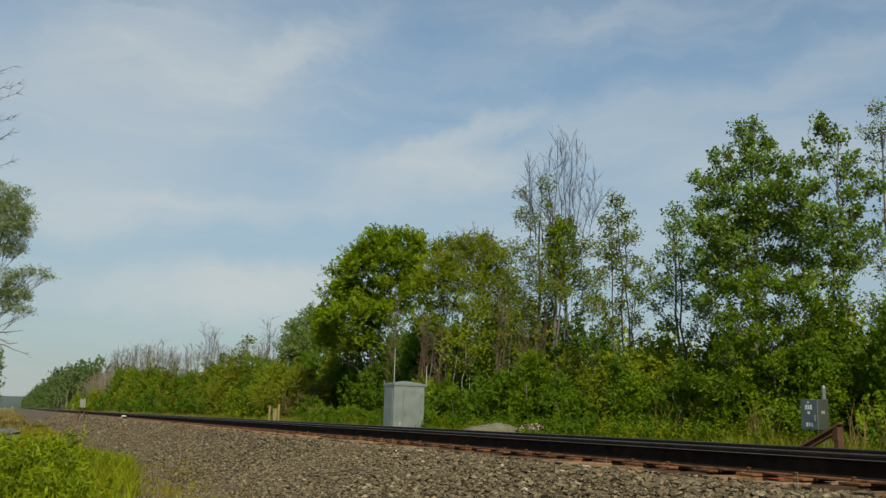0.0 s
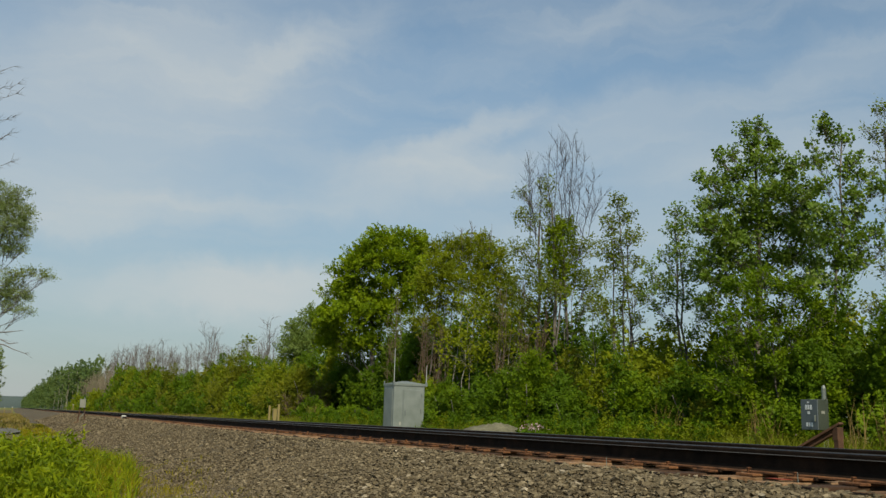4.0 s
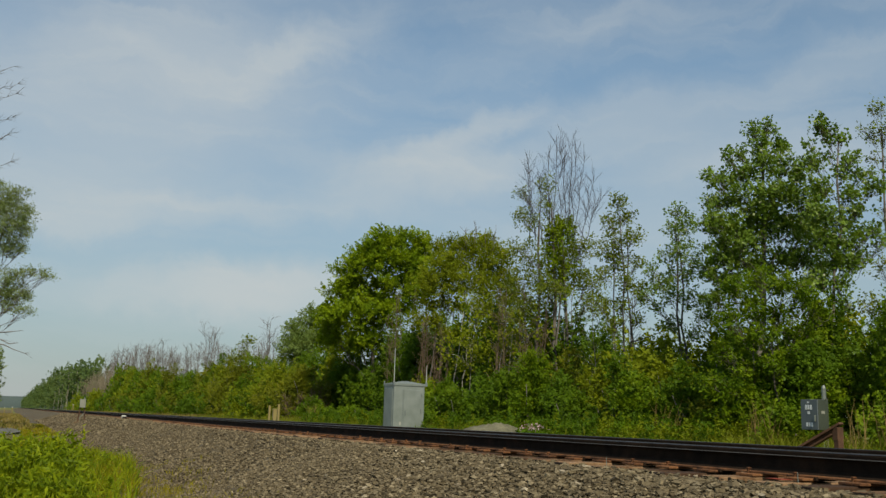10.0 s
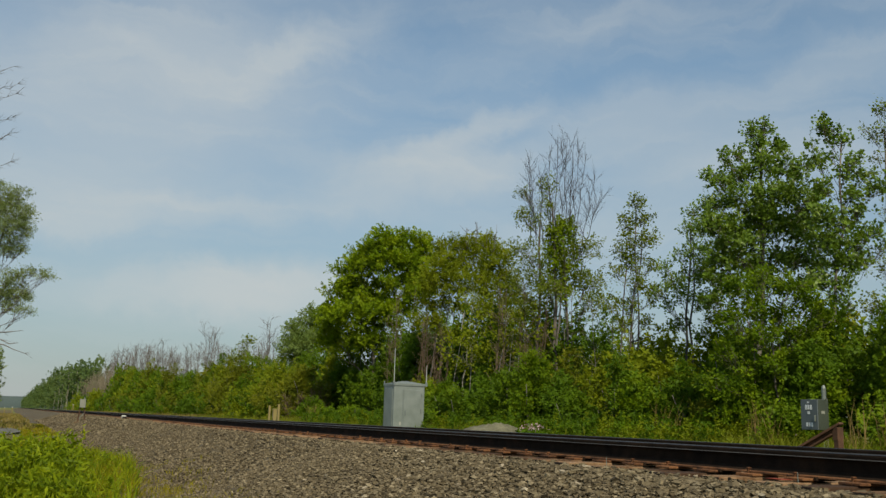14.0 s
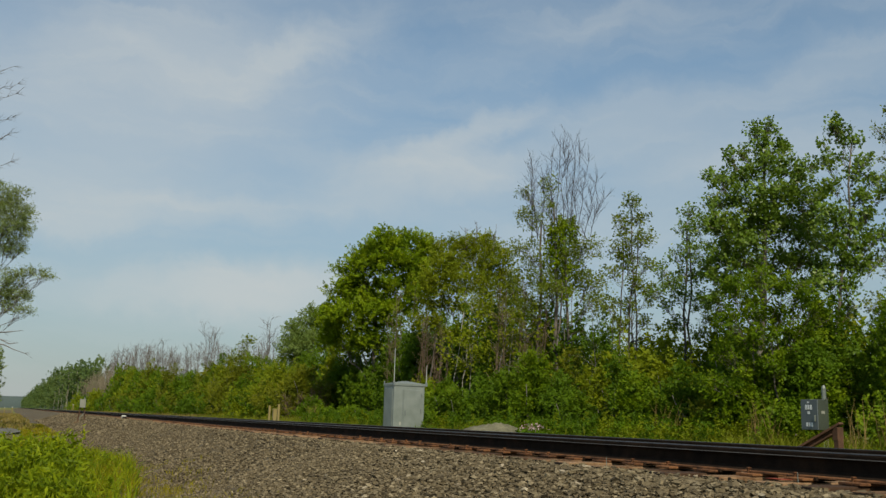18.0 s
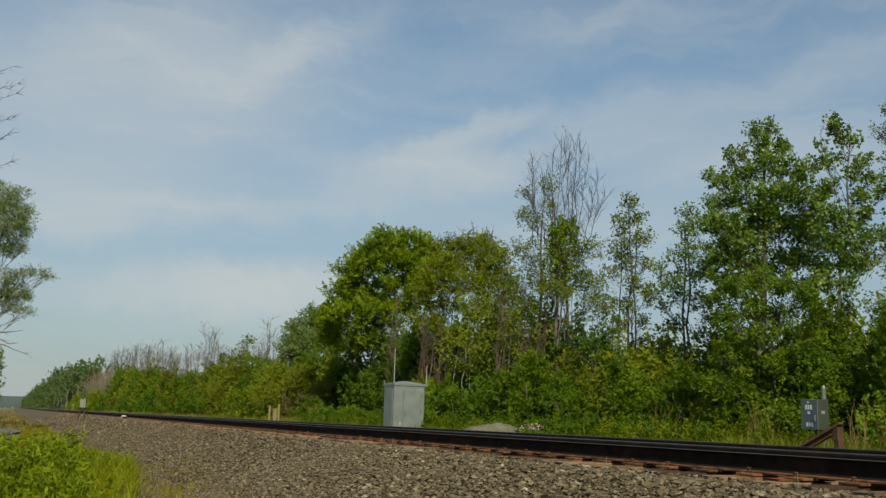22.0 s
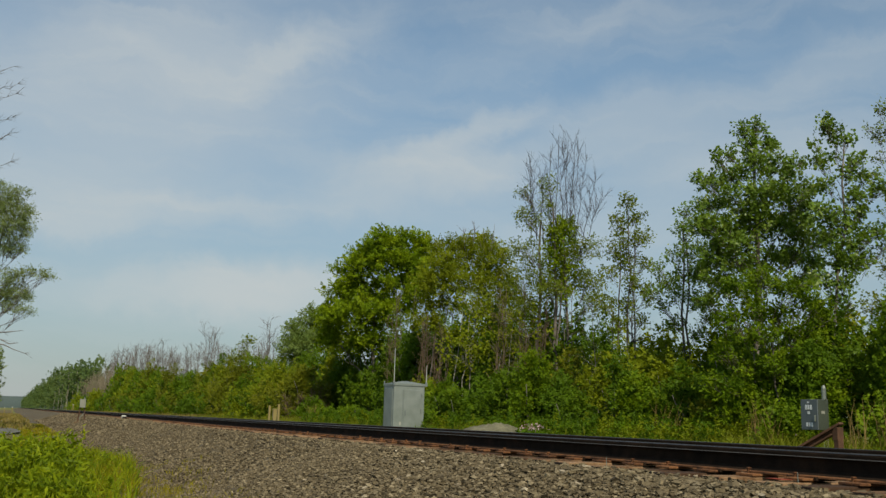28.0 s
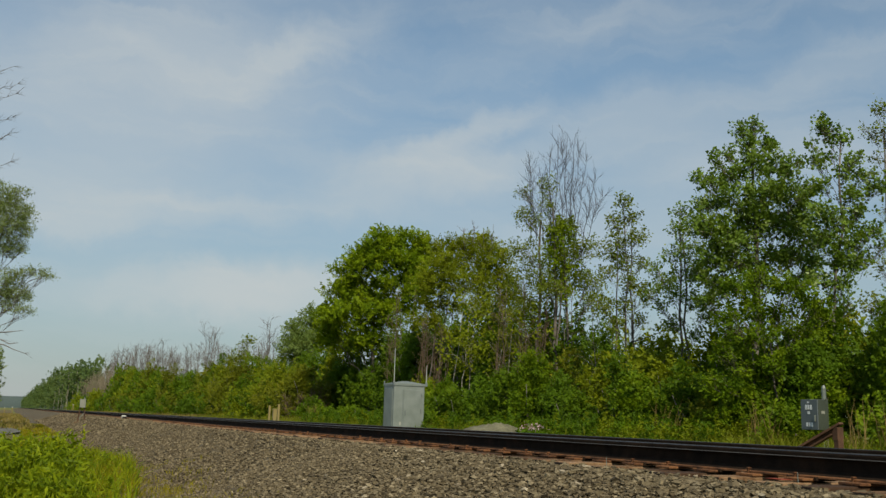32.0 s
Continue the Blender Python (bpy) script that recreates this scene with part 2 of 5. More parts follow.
M_BIRCH = surface("birch_bark", [(0.20, 0.19, 0.14), (0.30, 0.285, 0.22)], 2.0, 0.85, 0.3, 12.0)
# wooded hill in blue-green, the aerial haze mixed into its colour
M_HILL = surface("far_hill", [(0.06, 0.085, 0.085), (0.08, 0.105, 0.10)], 0.01, 1.0, 0.0, 0.2)
L_ROUND = leaf_material("leaf_bright", [(0.06, 0.115, 0.005), (0.12, 0.20, 0.006), (0.18, 0.27, 0.007), (0.26, 0.34, 0.009)], patch=1.2)
L_OLIVE = leaf_material("leaf_olive", [(0.08, 0.12, 0.006), (0.13, 0.18, 0.008), (0.17, 0.22, 0.009), (0.20, 0.235, 0.014)])
L_POPLAR = leaf_material("leaf_poplar", [(0.08, 0.125, 0.012), (0.11, 0.16, 0.016), (0.14, 0.19, 0.022), (0.18, 0.22, 0.045)])
L_COTTON = leaf_material("leaf_cottonwood", [(0.058, 0.116, 0.013), (0.095, 0.172, 0.018), (0.136, 0.226, 0.026), (0.215, 0.295, 0.07)], 0.34, 0.36, 0.3, patch=2.2)
L_ASH = leaf_material("leaf_ash", [(0.045, 0.095, 0.005), (0.08, 0.15, 0.006), (0.13, 0.21, 0.007), (0.20, 0.28, 0.010)], patch=2.4)
L_DEEP = leaf_material("leaf_deep", [(0.038, 0.08, 0.005), (0.068, 0.135, 0.007), (0.11, 0.19, 0.009)], patch=2.2)
L_MID = leaf_material("leaf_mid", [(0.04, 0.085, 0.005), (0.075, 0.14, 0.007), (0.125, 0.20, 0.008)], patch=2.6)
L_HEDGE = leaf_material("leaf_hedge", [(0.075, 0.10, 0.008), (0.105, 0.135, 0.010), (0.14, 0.165, 0.012), (0.18, 0.195, 0.014)], patch=0.9)
# green paled and greyed to paint in the haze of distance
L_HAZED = leaf_material("leaf_hazed_green", [(0.10, 0.165, 0.045), (0.13, 0.20, 0.055), (0.155, 0.23, 0.065), (0.185, 0.255, 0.08)], 0.38, patch=1.0)
L_WILLOW = leaf_material("leaf_willow", [(0.12, 0.18, 0.07), (0.155, 0.22, 0.085), (0.19, 0.255, 0.10), (0.22, 0.28, 0.12)], 0.42)
# blue raised in these greens to paint distance haze into the leaves
L_FAR = leaf_material("leaf_far", [(0.045, 0.085, 0.028), (0.065, 0.11, 0.034), (0.09, 0.14, 0.04), (0.115, 0.16, 0.05)], 0.25, patch=0.15)
L_WEED = leaf_material("leaf_weed", [(0.045, 0.082, 0.005), (0.125, 0.190, 0.007), (0.215, 0.275, 0.008), (0.31, 0.335, 0.011)], patch=3.0)
L_GRASS = leaf_material("grass", [(0.14, 0.14, 0.007), (0.225, 0.205, 0.010), (0.16, 0.165, 0.008), (0.30, 0.225, 0.055)], patch=2.2)
L_VERGE = leaf_material("verge_grass", [(0.095, 0.135, 0.010), (0.13, 0.17, 0.013), (0.17, 0.195, 0.020), (0.25, 0.21, 0.07)], patch=0.7)
L_STRAW = leaf_material("straw", [(0.20, 0.165, 0.06), (0.25, 0.205, 0.08), (0.16, 0.16, 0.03), (0.14, 0.115, 0.05)])
L_DRY = leaf_material("dry_reed", [(0.22, 0.165, 0.07), (0.28, 0.215, 0.10), (0.17, 0.135, 0.05), (0.11, 0.12, 0.02)])
L_FLOWER = leaf_material("flower_mauve", [(0.30, 0.20, 0.28), (0.42, 0.34, 0.40), (0.34, 0.24, 0.30)])


# ---- mesh tools ----
RNG = np.random.default_rng(7)


def mesh_from(name, verts, faces, materials, smooth=False):
    me = bpy.data.meshes.new(name)
    me.from_pydata([tuple(v) for v in verts], [], faces)
    for m in materials if isinstance(materials, (list, tuple)) else [materials]:
        me.materials.append(m)
    if smooth:
        me.polygons.foreach_set("use_smooth", [True] * len(me.polygons))
    me.update()
    return me


def thing(name, place, label, category, group="", kind="", data=None):
    ob = new(name, data)
    ob.location = place
    return tagged(ob, label, category, group, kind)


def child(name, me, parent, place=(0, 0, 0), label=""):
    ob = new(name, me)
    ob.parent = parent
    ob.location = place
    return tagged(ob, label) if label else ob


def part(name, bm, material, parent, label="", place=(0, 0, 0)):
    me = bpy.data.meshes.new(name)
    bm.to_mesh(me)
    bm.free()
    me.materials.append(material)
    return child(name, me, parent, place, label)


def box(sx, sy, sz, at=(0, 0, 0), bevel=0.006, turn=None):
    """A bevelled block as a bmesh, centred on at."""
    bm = bmesh.new()
    bmesh.ops.create_cube(bm, size=1.0)
    bmesh.ops.scale(bm, vec=(sx, sy, sz), verts=bm.verts)
    if bevel:
        bmesh.ops.bevel(bm, geom=bm.edges[:], offset=bevel, segments=2, affect="EDGES", profile=0.5)
    if turn is not None:
        bmesh.ops.rotate(bm, cent=(0, 0, 0), matrix=turn, verts=bm.verts)
    bmesh.ops.translate(bm, vec=at, verts=bm.verts)
    return bm


def rod(p, q, r0, r1=None, sides=10):
    """A capped tapered rod between two places, as a bmesh."""
    bm = bmesh.new()
    p, q = Vector(p), Vector(q)
    bmesh.ops.create_cone(bm, cap_ends=True, segments=sides, radius1=r0, radius2=r0 if r1 is None else r1, depth=(q - p).length)
    bmesh.ops.rotate(bm, cent=(0, 0, 0), matrix=(q - p).to_track_quat("Z", "Y").to_matrix(), verts=bm.verts)
    bmesh.ops.translate(bm, vec=(p + q) / 2, verts=bm.verts)
    return bm


class Wood:
    """Collects tapered limbs into one mesh."""

    def __init__(self):
        self.v, self.f = [], []

    def limb(self, pts, r0, r1, sides=6):
        pts = [np.asarray(p, float) for p in pts]
        n, start = len(pts), len(self.v)
        for i, p in enumerate(pts):
            d = pts[min(i + 1, n - 1)] - pts[max(i - 1, 0)]
            d = d / (np.linalg.norm(d) + 1e-9)
            a = np.cross(d, (0.31, 0.77, 0.22) if abs(d[2]) > 0.9 else (0, 0, 1.0))
            a /= np.linalg.norm(a) + 1e-9
            b = np.cross(d, a)
            r = r0 + (r1 - r0) * i / (n - 1)
            for k in range(sides):
                w = 2 * math.pi * k / sides
                self.v.append(tuple(p + r * (math.cos(w) * a + math.sin(w) * b)))
        for i in range(n - 1):
            for k in range(sides):
                o, e = start + i * sides, (k + 1) % sides
                self.f.append((o + k, o + e, o + sides + e, o + sides + k))
        self.f.append(tuple(start + k for k in reversed(range(sides))))
        self.f.append(tuple(start + (n - 1) * sides + k for k in range(sides)))

    def mesh(self, name, material):
        return mesh_from(name, self.v, self.f, material, smooth=True)


def bent(p, q, sag=0.0, rough=0.06, n=5):
    """A limb's line from p to q with a little wander."""
    p, q = np.asarray(p, float), np.asarray(q, float)
    length = np.linalg.norm(q - p)
    pts = []
    for i in range(n):
        t = i / (n - 1)
        w = RNG.normal(0, rough * length * math.sin(math.pi * t), 3)
        pts.append(p + (q - p) * t + w + np.array((0, 0, -sag * length * math.sin(math.pi * t))))
    return pts


def leaf_mesh(name, centres, length, width, material, hang=0.2, spread=0.3, facing=None, along=None, small=False):
    """Leaves at the given places: flat pointed blades where a spray gives their lie (facing, along), else folded ones strewn at random; small ones are one triangle."""
    n = len(centres)
    c = np.asarray(centres, float)
    size = RNG.uniform(1 - spread * 1.3, 1 + spread * 1.3, n)[:, None]
    half_l, half_w = length * 0.5 * size, width * 0.5 * size
    if along is not None:
        a = along + RNG.normal(size=(n, 3)) * 0.25
        nrm = facing + RNG.normal(size=(n, 3)) * 0.30
    else:
        a = RNG.normal(size=(n, 3))
        a[:, 2] -= hang
        nrm = RNG.normal(size=(n, 3)) + np.array((0.35, 0.0, 0.55))
    a /= np.linalg.norm(a, axis=1)[:, None]
    b = np.cross(nrm, a)
    b /= np.linalg.norm(b, axis=1)[:, None] + 1e-9
    up = np.cross(a, b)
    mid = c - a * half_l * 0.2
    fold = 0.0 if along is not None else 0.35
    v = np.empty((n, 4, 3))
    v[:, 0] = c - a * half_l
    v[:, 1] = mid + b * half_w + up * half_w * fold
    v[:, 2] = c + a * half_l
    v[:, 3] = mid - b * half_w + up * half_w * fold
    if small:
        v[:, 1] -= a * half_l * 0.5
        v[:, 3] -= a * half_l * 0.5
        return raw_mesh(name, v[:, 1:].reshape(-1, 3), np.arange(n * 3), 3, material)
    if along is not None:
        return raw_mesh(name, v.reshape(-1, 3), np.arange(n * 4), 4, material)
    idx = np.arange(n)[:, None] * 4 + np.array((0, 1, 2, 0, 2, 3))
    return raw_mesh(name, v.reshape(-1, 3), idx.reshape(-1), 3, material)


def raw_mesh(name, verts, loops, sides, material, flat=False):
    me = bpy.data.meshes.new(name)
    me.vertices.add(len(verts))
    me.vertices.foreach_set("co", np.ascontiguousarray(verts, dtype=np.float32).reshape(-1))
    me.loops.add(len(loops))
    me.loops.foreach_set("vertex_index", np.ascontiguousarray(loops, dtype=np.int32))
    k = len(loops) // sides
    me.polygons.add(k)
    me.polygons.foreach_set("loop_start", np.arange(k, dtype=np.int32) * sides)
    me.polygons.foreach_set("loop_total", np.full(k, sides, dtype=np.int32))
    me.materials.append(material)
    me.update(calc_edges=True)
    me.validate()
    if flat:
        me.shade_flat()
    return me


def unit(v):
    return v / (np.linalg.norm(v, axis=-1, keepdims=True) + 1e-9)


def cluster_points(centre, radii, count, per, tight, shell=0.55, clumps=15, loose=0.28, rise=0.35):
    """Leaves of one lobe: rounded clumps on it, twig sprays over the skin of each clump, leaves to both sides of each spray; gaps stay between the clumps.
    Gives the sprays' places and, for each leaf, its place, its face and the way it points."""
    radii = np.asarray(radii, float)
    k = max(3, int(count / per))
    out = unit(RNG.normal(size=(clumps, 3)))
    seat = out * RNG.uniform(0.45, 0.86, (clumps, 1)) * radii
    swell = radii * RNG.uniform(0.32, 0.50, (clumps, 1))
    which = RNG.integers(0, clumps, k)
    skin = unit(RNG.normal(size=(k, 3)) + np.array((0, 0, 0.35)))
    reach = RNG.uniform(shell ** 3, 1.1, k) ** (1 / 3)
    heart = seat[which] + skin * reach[:, None] * swell[which]
    free = RNG.random(k) < loose
    heart[free] = (skin * RNG.uniform(0.15, 1.12, k)[:, None] ** 0.5 * radii)[free]
    heart += np.asarray(centre)
    stalk = unit(skin * 0.7 + out[which] * 0.3 + np.array((0, 0, rise)) + RNG.normal(size=(k, 3)) * 0.4)
    roof = np.array((0.32, 0.0, 0.62)) + skin * 0.55 + RNG.normal(size=(k, 3)) * 0.22
    roof = unit(roof - stalk * np.sum(roof * stalk, axis=1, keepdims=True))
    side = np.cross(stalk, roof)
    reach = tight * 2.9 * RNG.uniform(0.65, 1.3, (k, 1, 1))
    t = RNG.random((k, per, 1))
    hand = np.where(RNG.random((k, per, 1)) < 0.5, -1.0, 1.0)
    off = reach * 0.42 * (1.05 - 0.7 * t) * RNG.uniform(0.15, 1.0, (k, per, 1))
    pts = heart[:, None] + stalk[:, None] * (t - 0.4) * reach + side[:, None] * hand * off - roof[:, None] * off * off / reach * 1.2
    pts = pts + RNG.normal(size=pts.shape) * tight * 0.16
    along = stalk[:, None] * 0.55 + side[:, None] * hand * 0.8 - roof[:, None] * 0.25
    face = np.repeat(roof, per, axis=0)
    return heart, pts.reshape(-1, 3), face, along.reshape(-1, 3)


def blades(name, xy, z, height, width, material, lean=0.35, spread=0.4):
    """Grass: bent tapering blades of three triangles."""
    n = len(xy)
    base = np.column_stack([xy, z if np.ndim(z) else np.full(n, z)])
    h = height * RNG.uniform(1 - spread, 1 + spread, n)
    w = RNG.uniform(0, 2 * math.pi, n)
    side = np.column_stack([np.cos(w), np.sin(w), np.zeros(n)]) * (width / 2)
    tip = np.column_stack([RNG.normal(size=(n, 2)) * lean, np.ones(n)]) * h[:, None]
    mid = tip * np.array((0.35, 0.35, 0.6))
    v = np.empty((n, 5, 3))
    v[:, 0], v[:, 1] = base - side, base + side
    v[:, 2], v[:, 3] = base + mid - side * 0.7, base + mid + side * 0.7
    v[:, 4] = base + tip
    idx = np.arange(n)[:, None] * 5 + np.array((0, 1, 3, 0, 3, 2, 2, 3, 4))
    return raw_mesh(name, v.reshape(-1, 3), idx.reshape(-1), 3, material)


# ---- the ground, the lane, the ballast ----
LOW, FAR_LOW = -0.75, -0.60
TOE_NEAR, TOP_NEAR, TOP_FAR, TOE_FAR = 2.35, 4.45, 7.75, 8.95


def ground_height(x, y):
    return float(np.interp(y, (5.5, 8.6, 9.6, 12.4, 16.0, 30.0), (LOW, -0.50, -0.42, -0.04, 0.10, 0.10)))


def axis_steps(near, far, step, grow):
    out, s = [0.0], step
    while out[-1] < far:
        out.append(out[-1] + s)
        if out[-1] > near:
            s *= grow
    return out


def build_ground():
    xs = axis_steps(60, 4500, 1.5, 1.35)
    xs = sorted({-x for x in xs} | set(xs))
    ys = axis_steps(24, 4500, 0.8, 1.4)
    ys = sorted({-y for y in ys} | set(ys) | {8.6, 9.6, 10.4, 12.4})
    verts, faces = [], []
    for x in xs:
        for y in ys:
            bump = 0.0
            if abs(x) < 90 and abs(y) < 40 and not 0.5 < y < 9.5:
                bump = 0.05 * noise.noise((x * 0.4, y * 0.6, 0.0))
            verts.append((x, y, ground_height(x, y) + bump))
    k = len(ys)
    for i in range(len(xs) - 1):
        for j in range(k - 1):
            faces.append((i * k + j, (i + 1) * k + j, (i + 1) * k + j + 1, i * k + j + 1))
    me = mesh_from("ground", verts, faces, M_GROUND, smooth=True)
    thing("ground", (0, 0, 0), "grassy earth on both sides of the railway", "ground", kind="structure", data=me)

    # worn service lane beside the line
    verts, faces = [], []
    n = 70
    for i in range(n + 1):
        x = 12 - 7.0 * i
        w = 0.2 * math.sin(i * 0.7)
        for s, z in ((-3.4 + w, 0.0), (-2.9 + w, 0.055), (-1.4, 0.07), (0.0 + w * 0.5, 0.055), (0.45 + w, 0.0)):
            verts.append((x, s, LOW + z + 0.012))
    for i in range(n):
        for j in range(4):
            faces.append((i * 5 + j, i * 5 + j + 1, (i + 1) * 5 + j + 1, (i + 1) * 5 + j))
    thing("lane", (0, 0, 0), "worn grey gravel lane beside the railway", "lane", kind="structure",
          data=mesh_from("lane", verts, faces, M_LANE, smooth=True))


def worn_patch():
    verts, faces = [(-48.0, 0.0, LOW + 0.086)], []
    for k in range(28):
        a = 2 * math.pi * k / 28
        r = 1 + 0.2 * noise.noise((math.cos(a) * 1.5, math.sin(a) * 1.5, 3.0))
        verts.append((-48.0 + 7.5 * r * math.cos(a), -0.6 + 1.1 * r * math.sin(a), LOW + 0.086))
    faces = [(0, 1 + k, 1 + (k + 1) % 28) for k in range(28)]
    thing("worn_patch", (0, 0, 0), "grey bare patch worn in the lane", "patch", kind="structure", data=mesh_from("worn_patch", verts, faces, M_PATCH))


worn_patch()


def bed_height(y):
    """The ballast's surface across the line."""
    if y > TOE_FAR or y < 0.85:
        return LOW - 0.05
    if y < TOE_NEAR:
        return LOW + 0.02
    if y < TOP_NEAR:
        t = (y - TOE_NEAR) / (TOP_NEAR - TOE_NEAR)
        return LOW + 0.02 + (-0.06 - LOW) * (t ** 0.95)
    if y < TOP_FAR:
        return -0.045 if y < 4.85 else -0.03 if y > 5.5 else -0.085
    t = (TOE_FAR - y) / (TOE_FAR - TOP_FAR)
    return FAR_LOW + (-0.055 - FAR_LOW) * t


def build_ballast():
    ys = np.concatenate([np.linspace(0.7, TOE_NEAR - 0.1, 7), np.linspace(TOE_NEAR, TOP_NEAR, 16), np.array((4.65, 4.84, 4.86, 5.0, 5.2, 5.49, 5.51)), np.linspace(5.8, TOP_FAR, 8), np.linspace(TOP_FAR + 0.15, TOE_FAR + 0.2, 8)])
    xs = [8.0]
    s = 0.12
    while xs[-1] > -900:
        xs.append(xs[-1] - s)
        s = min(60, s * (1.0 if xs[-1] > -14 else 1.04))
    verts, faces = [], []
    for x in xs:
        for y in ys:
            z = max(bed_height(y), LOW - 0.06)
            wob = 0.006 * noise.noise((x * 1.1, y * 1.3, 2.0)) - 0.006
            edge = 0.12 * noise.noise((x * 0.35, 3.0, 1.0)) if y < TOP_NEAR - 0.5 else 0.0
            verts.append((x, y + edge, z + wob))
    k = len(ys)
    for i in range(len(xs) - 1):
        for j in range(k - 1):
            faces.append((i * k + j, i * k + j + 1, (i + 1) * k + j + 1, (i + 1) * k + j))
    me = mesh_from("ballast_bed", verts, faces, M_BALLAST, smooth=True)
    return thing("ballast_bed", (0, 0, 0), "brown-grey crushed stone ballast bed under the track", "ballast", kind="structure", data=me)


build_ground()
ballast = build_ballast()

# ---- the track ----
RAIL_NEAR, RAIL_FAR, RAIL_FOOT = 5.355, 6.865, 0.022


def rail_mesh():
    """A flat-bottomed rail swept along the line: foot, web, head, a bright running face, and a side ledge in a lighter
    colour as a painted glint.
    """
    # the ledge near 0.144 is added to carry the painted glint
    half = [(0.076, 0.0), (0.076, 0.011), (0.045, 0.019), (0.018, 0.032), (0.0095, 0.055), (0.0095, 0.115),
            (0.016, 0.133), (0.0365, 0.139), (0.0395, 0.144), (0.0366, 0.1495), (0.0370, 0.170), (0.031, 0.181), (0.020, 0.185)]
    prof = half + [(-a, b) for a, b in reversed(half)]
    xs = [9.0] + [6 - 4 * i for i in range(30)] + [-150, -220, -320, -500, -900]
    verts = [(x, a, b) for x in xs for a, b in prof]
    k, faces, mats = len(prof), [], []
    for i in range(len(xs) - 1):
        for j in range(k):
            e = (j + 1) % k
            faces.append((i * k + j, (i + 1) * k + j, (i + 1) * k + e, i * k + e))
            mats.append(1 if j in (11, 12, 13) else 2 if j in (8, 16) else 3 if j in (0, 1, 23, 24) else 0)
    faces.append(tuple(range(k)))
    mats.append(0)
    me = mesh_from("rail", verts, faces, [M_RAIL, M_RAIL_TOP, M_RAIL_GLINT, M_RUST])
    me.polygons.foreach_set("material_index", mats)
    return me


def build_track():
    track = thing("railway_track", (0, 0, 0), "straight single railway track with dark steel rails on wooden ties", "railway track", kind="structure")
    me = rail_mesh()
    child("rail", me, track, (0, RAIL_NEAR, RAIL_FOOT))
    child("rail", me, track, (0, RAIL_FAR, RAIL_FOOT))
    tie_me = bpy.data.meshes.new("tie")
    bm = box(0.225, 2.55, 0.17, (0, 0, -0.085), 0.012)
    bm.to_mesh(tie_me)
    bm.free()
    tie_me.materials.append(M_TIE)
    tie_me.materials.append(M_TIE_END)
    tie_me.polygons.foreach_set("material_index", [1 if abs(p.normal.y) > 0.8 else 0 for p in tie_me.polygons])
    plate_me = bpy.data.meshes.new("tie_plate")
    bm = box(0.19, 0.34, 0.02, (0, 0, 0.011), 0.005)
    bm.to_mesh(plate_me)
    bm.free()
    plate_me.materials.append(M_RUST)
    spike_me = bpy.data.meshes.new("spike")
    bm = box(0.016, 0.016, 0.036, (0, 0, 0.012), 0.003)
    head = bpy.data.meshes.new("spike_head")
    cap = box(0.026, 0.034, 0.012, (0, 0.006, 0.032), 0.004)
    cap.to_mesh(head)
    cap.free()
    bm.from_mesh(head)
    bpy.data.meshes.remove(head)
    bm.to_mesh(spike_me)
    bm.free()
    spike_me.materials.append(M_RUST)
    anchor_me = bpy.data.meshes.new("rail_anchor")
    bm = box(0.022, 0.19, 0.03, (0, 0, 0.0), 0.006)
    bm.to_mesh(anchor_me)
    bm.free()
    anchor_me.materials.append(M_RAIL)
    rng = random.Random(3)
    x = 5.8
    for i in range(150):
        y = (RAIL_NEAR + RAIL_FAR) / 2 + rng.uniform(-0.09, 0.07)
        tie = child("tie", tie_me, track, (x + rng.uniform(-0.03, 0.03), y, rng.uniform(-0.012, 0.0)))
        tie.rotation_euler = (0, 0, rng.uniform(-0.035, 0.035))
        if x > -40:
            for rail_y in (RAIL_NEAR, RAIL_FAR):
                child("tie_plate", plate_me, track, (x, rail_y, 0.0))
        if x > -22:
            for dx, dy in ((-0.05 + rng.uniform(-0.02, 0.02), -0.088), (0.0, 0.092)) if rng.random() < 0.7 else ():
                s = child("spike", spike_me, track, (x + dx, RAIL_NEAR + dy, 0.015 + rng.uniform(0, 0.012)))
                s.rotation_euler = (0, 0, 0 if dy < 0 else math.pi)
            if i % 2 == 0:
                child("rail_anchor", anchor_me, track, (x - 0.135, RAIL_NEAR, 0.018))
                child("rail_anchor", anchor_me, track, (x + 0.135, RAIL_NEAR, 0.018))
        x -= 0.508
    part("paint_mark", box(0.16, 0.10, 0.004, (-5.45, 5.12, 0.006), 0.0), M_RED, track, "faded red paint mark on a tie")
    # two thin pale stakes standing for dry weed stems, not track hardware
    for px, py, tall in ((-5.30, 5.16, 0.06), (-7.72, 5.16, 0.055)):
        part("loose_spike", rod((px, py, -0.04), (px - 0.008, py + 0.004, tall), 0.0045, 0.003, 6), M_CONDUIT, track, "thin whitish stake like a dry weed stem")
    # the far ties, too small to tell apart
    verts, faces = [], []
    while x > -220:
        c = len(verts)
        verts += [(x + a, 6.11 + b, d) for a, b, d in itertools.product((-0.11, 0.11), (-1.27, 1.27), (-0.16, -0.004))]
        faces += [tuple(c + k for k in f) for f in ((0, 1, 3, 2), (4, 6, 7, 5), (0, 4, 5, 1), (2, 3, 7, 6), (1, 5, 7, 3), (0, 2, 6, 4))]
        x -= 0.508
    far = child("far_ties", mesh_from("far_ties", verts, faces, M_TIE), track)
    far["kind"] = "stuff"


build_track()

# ---- trees and shrubs ----
SWAY = []          # (object, place on its thing, share of the sway, which gust, phase)


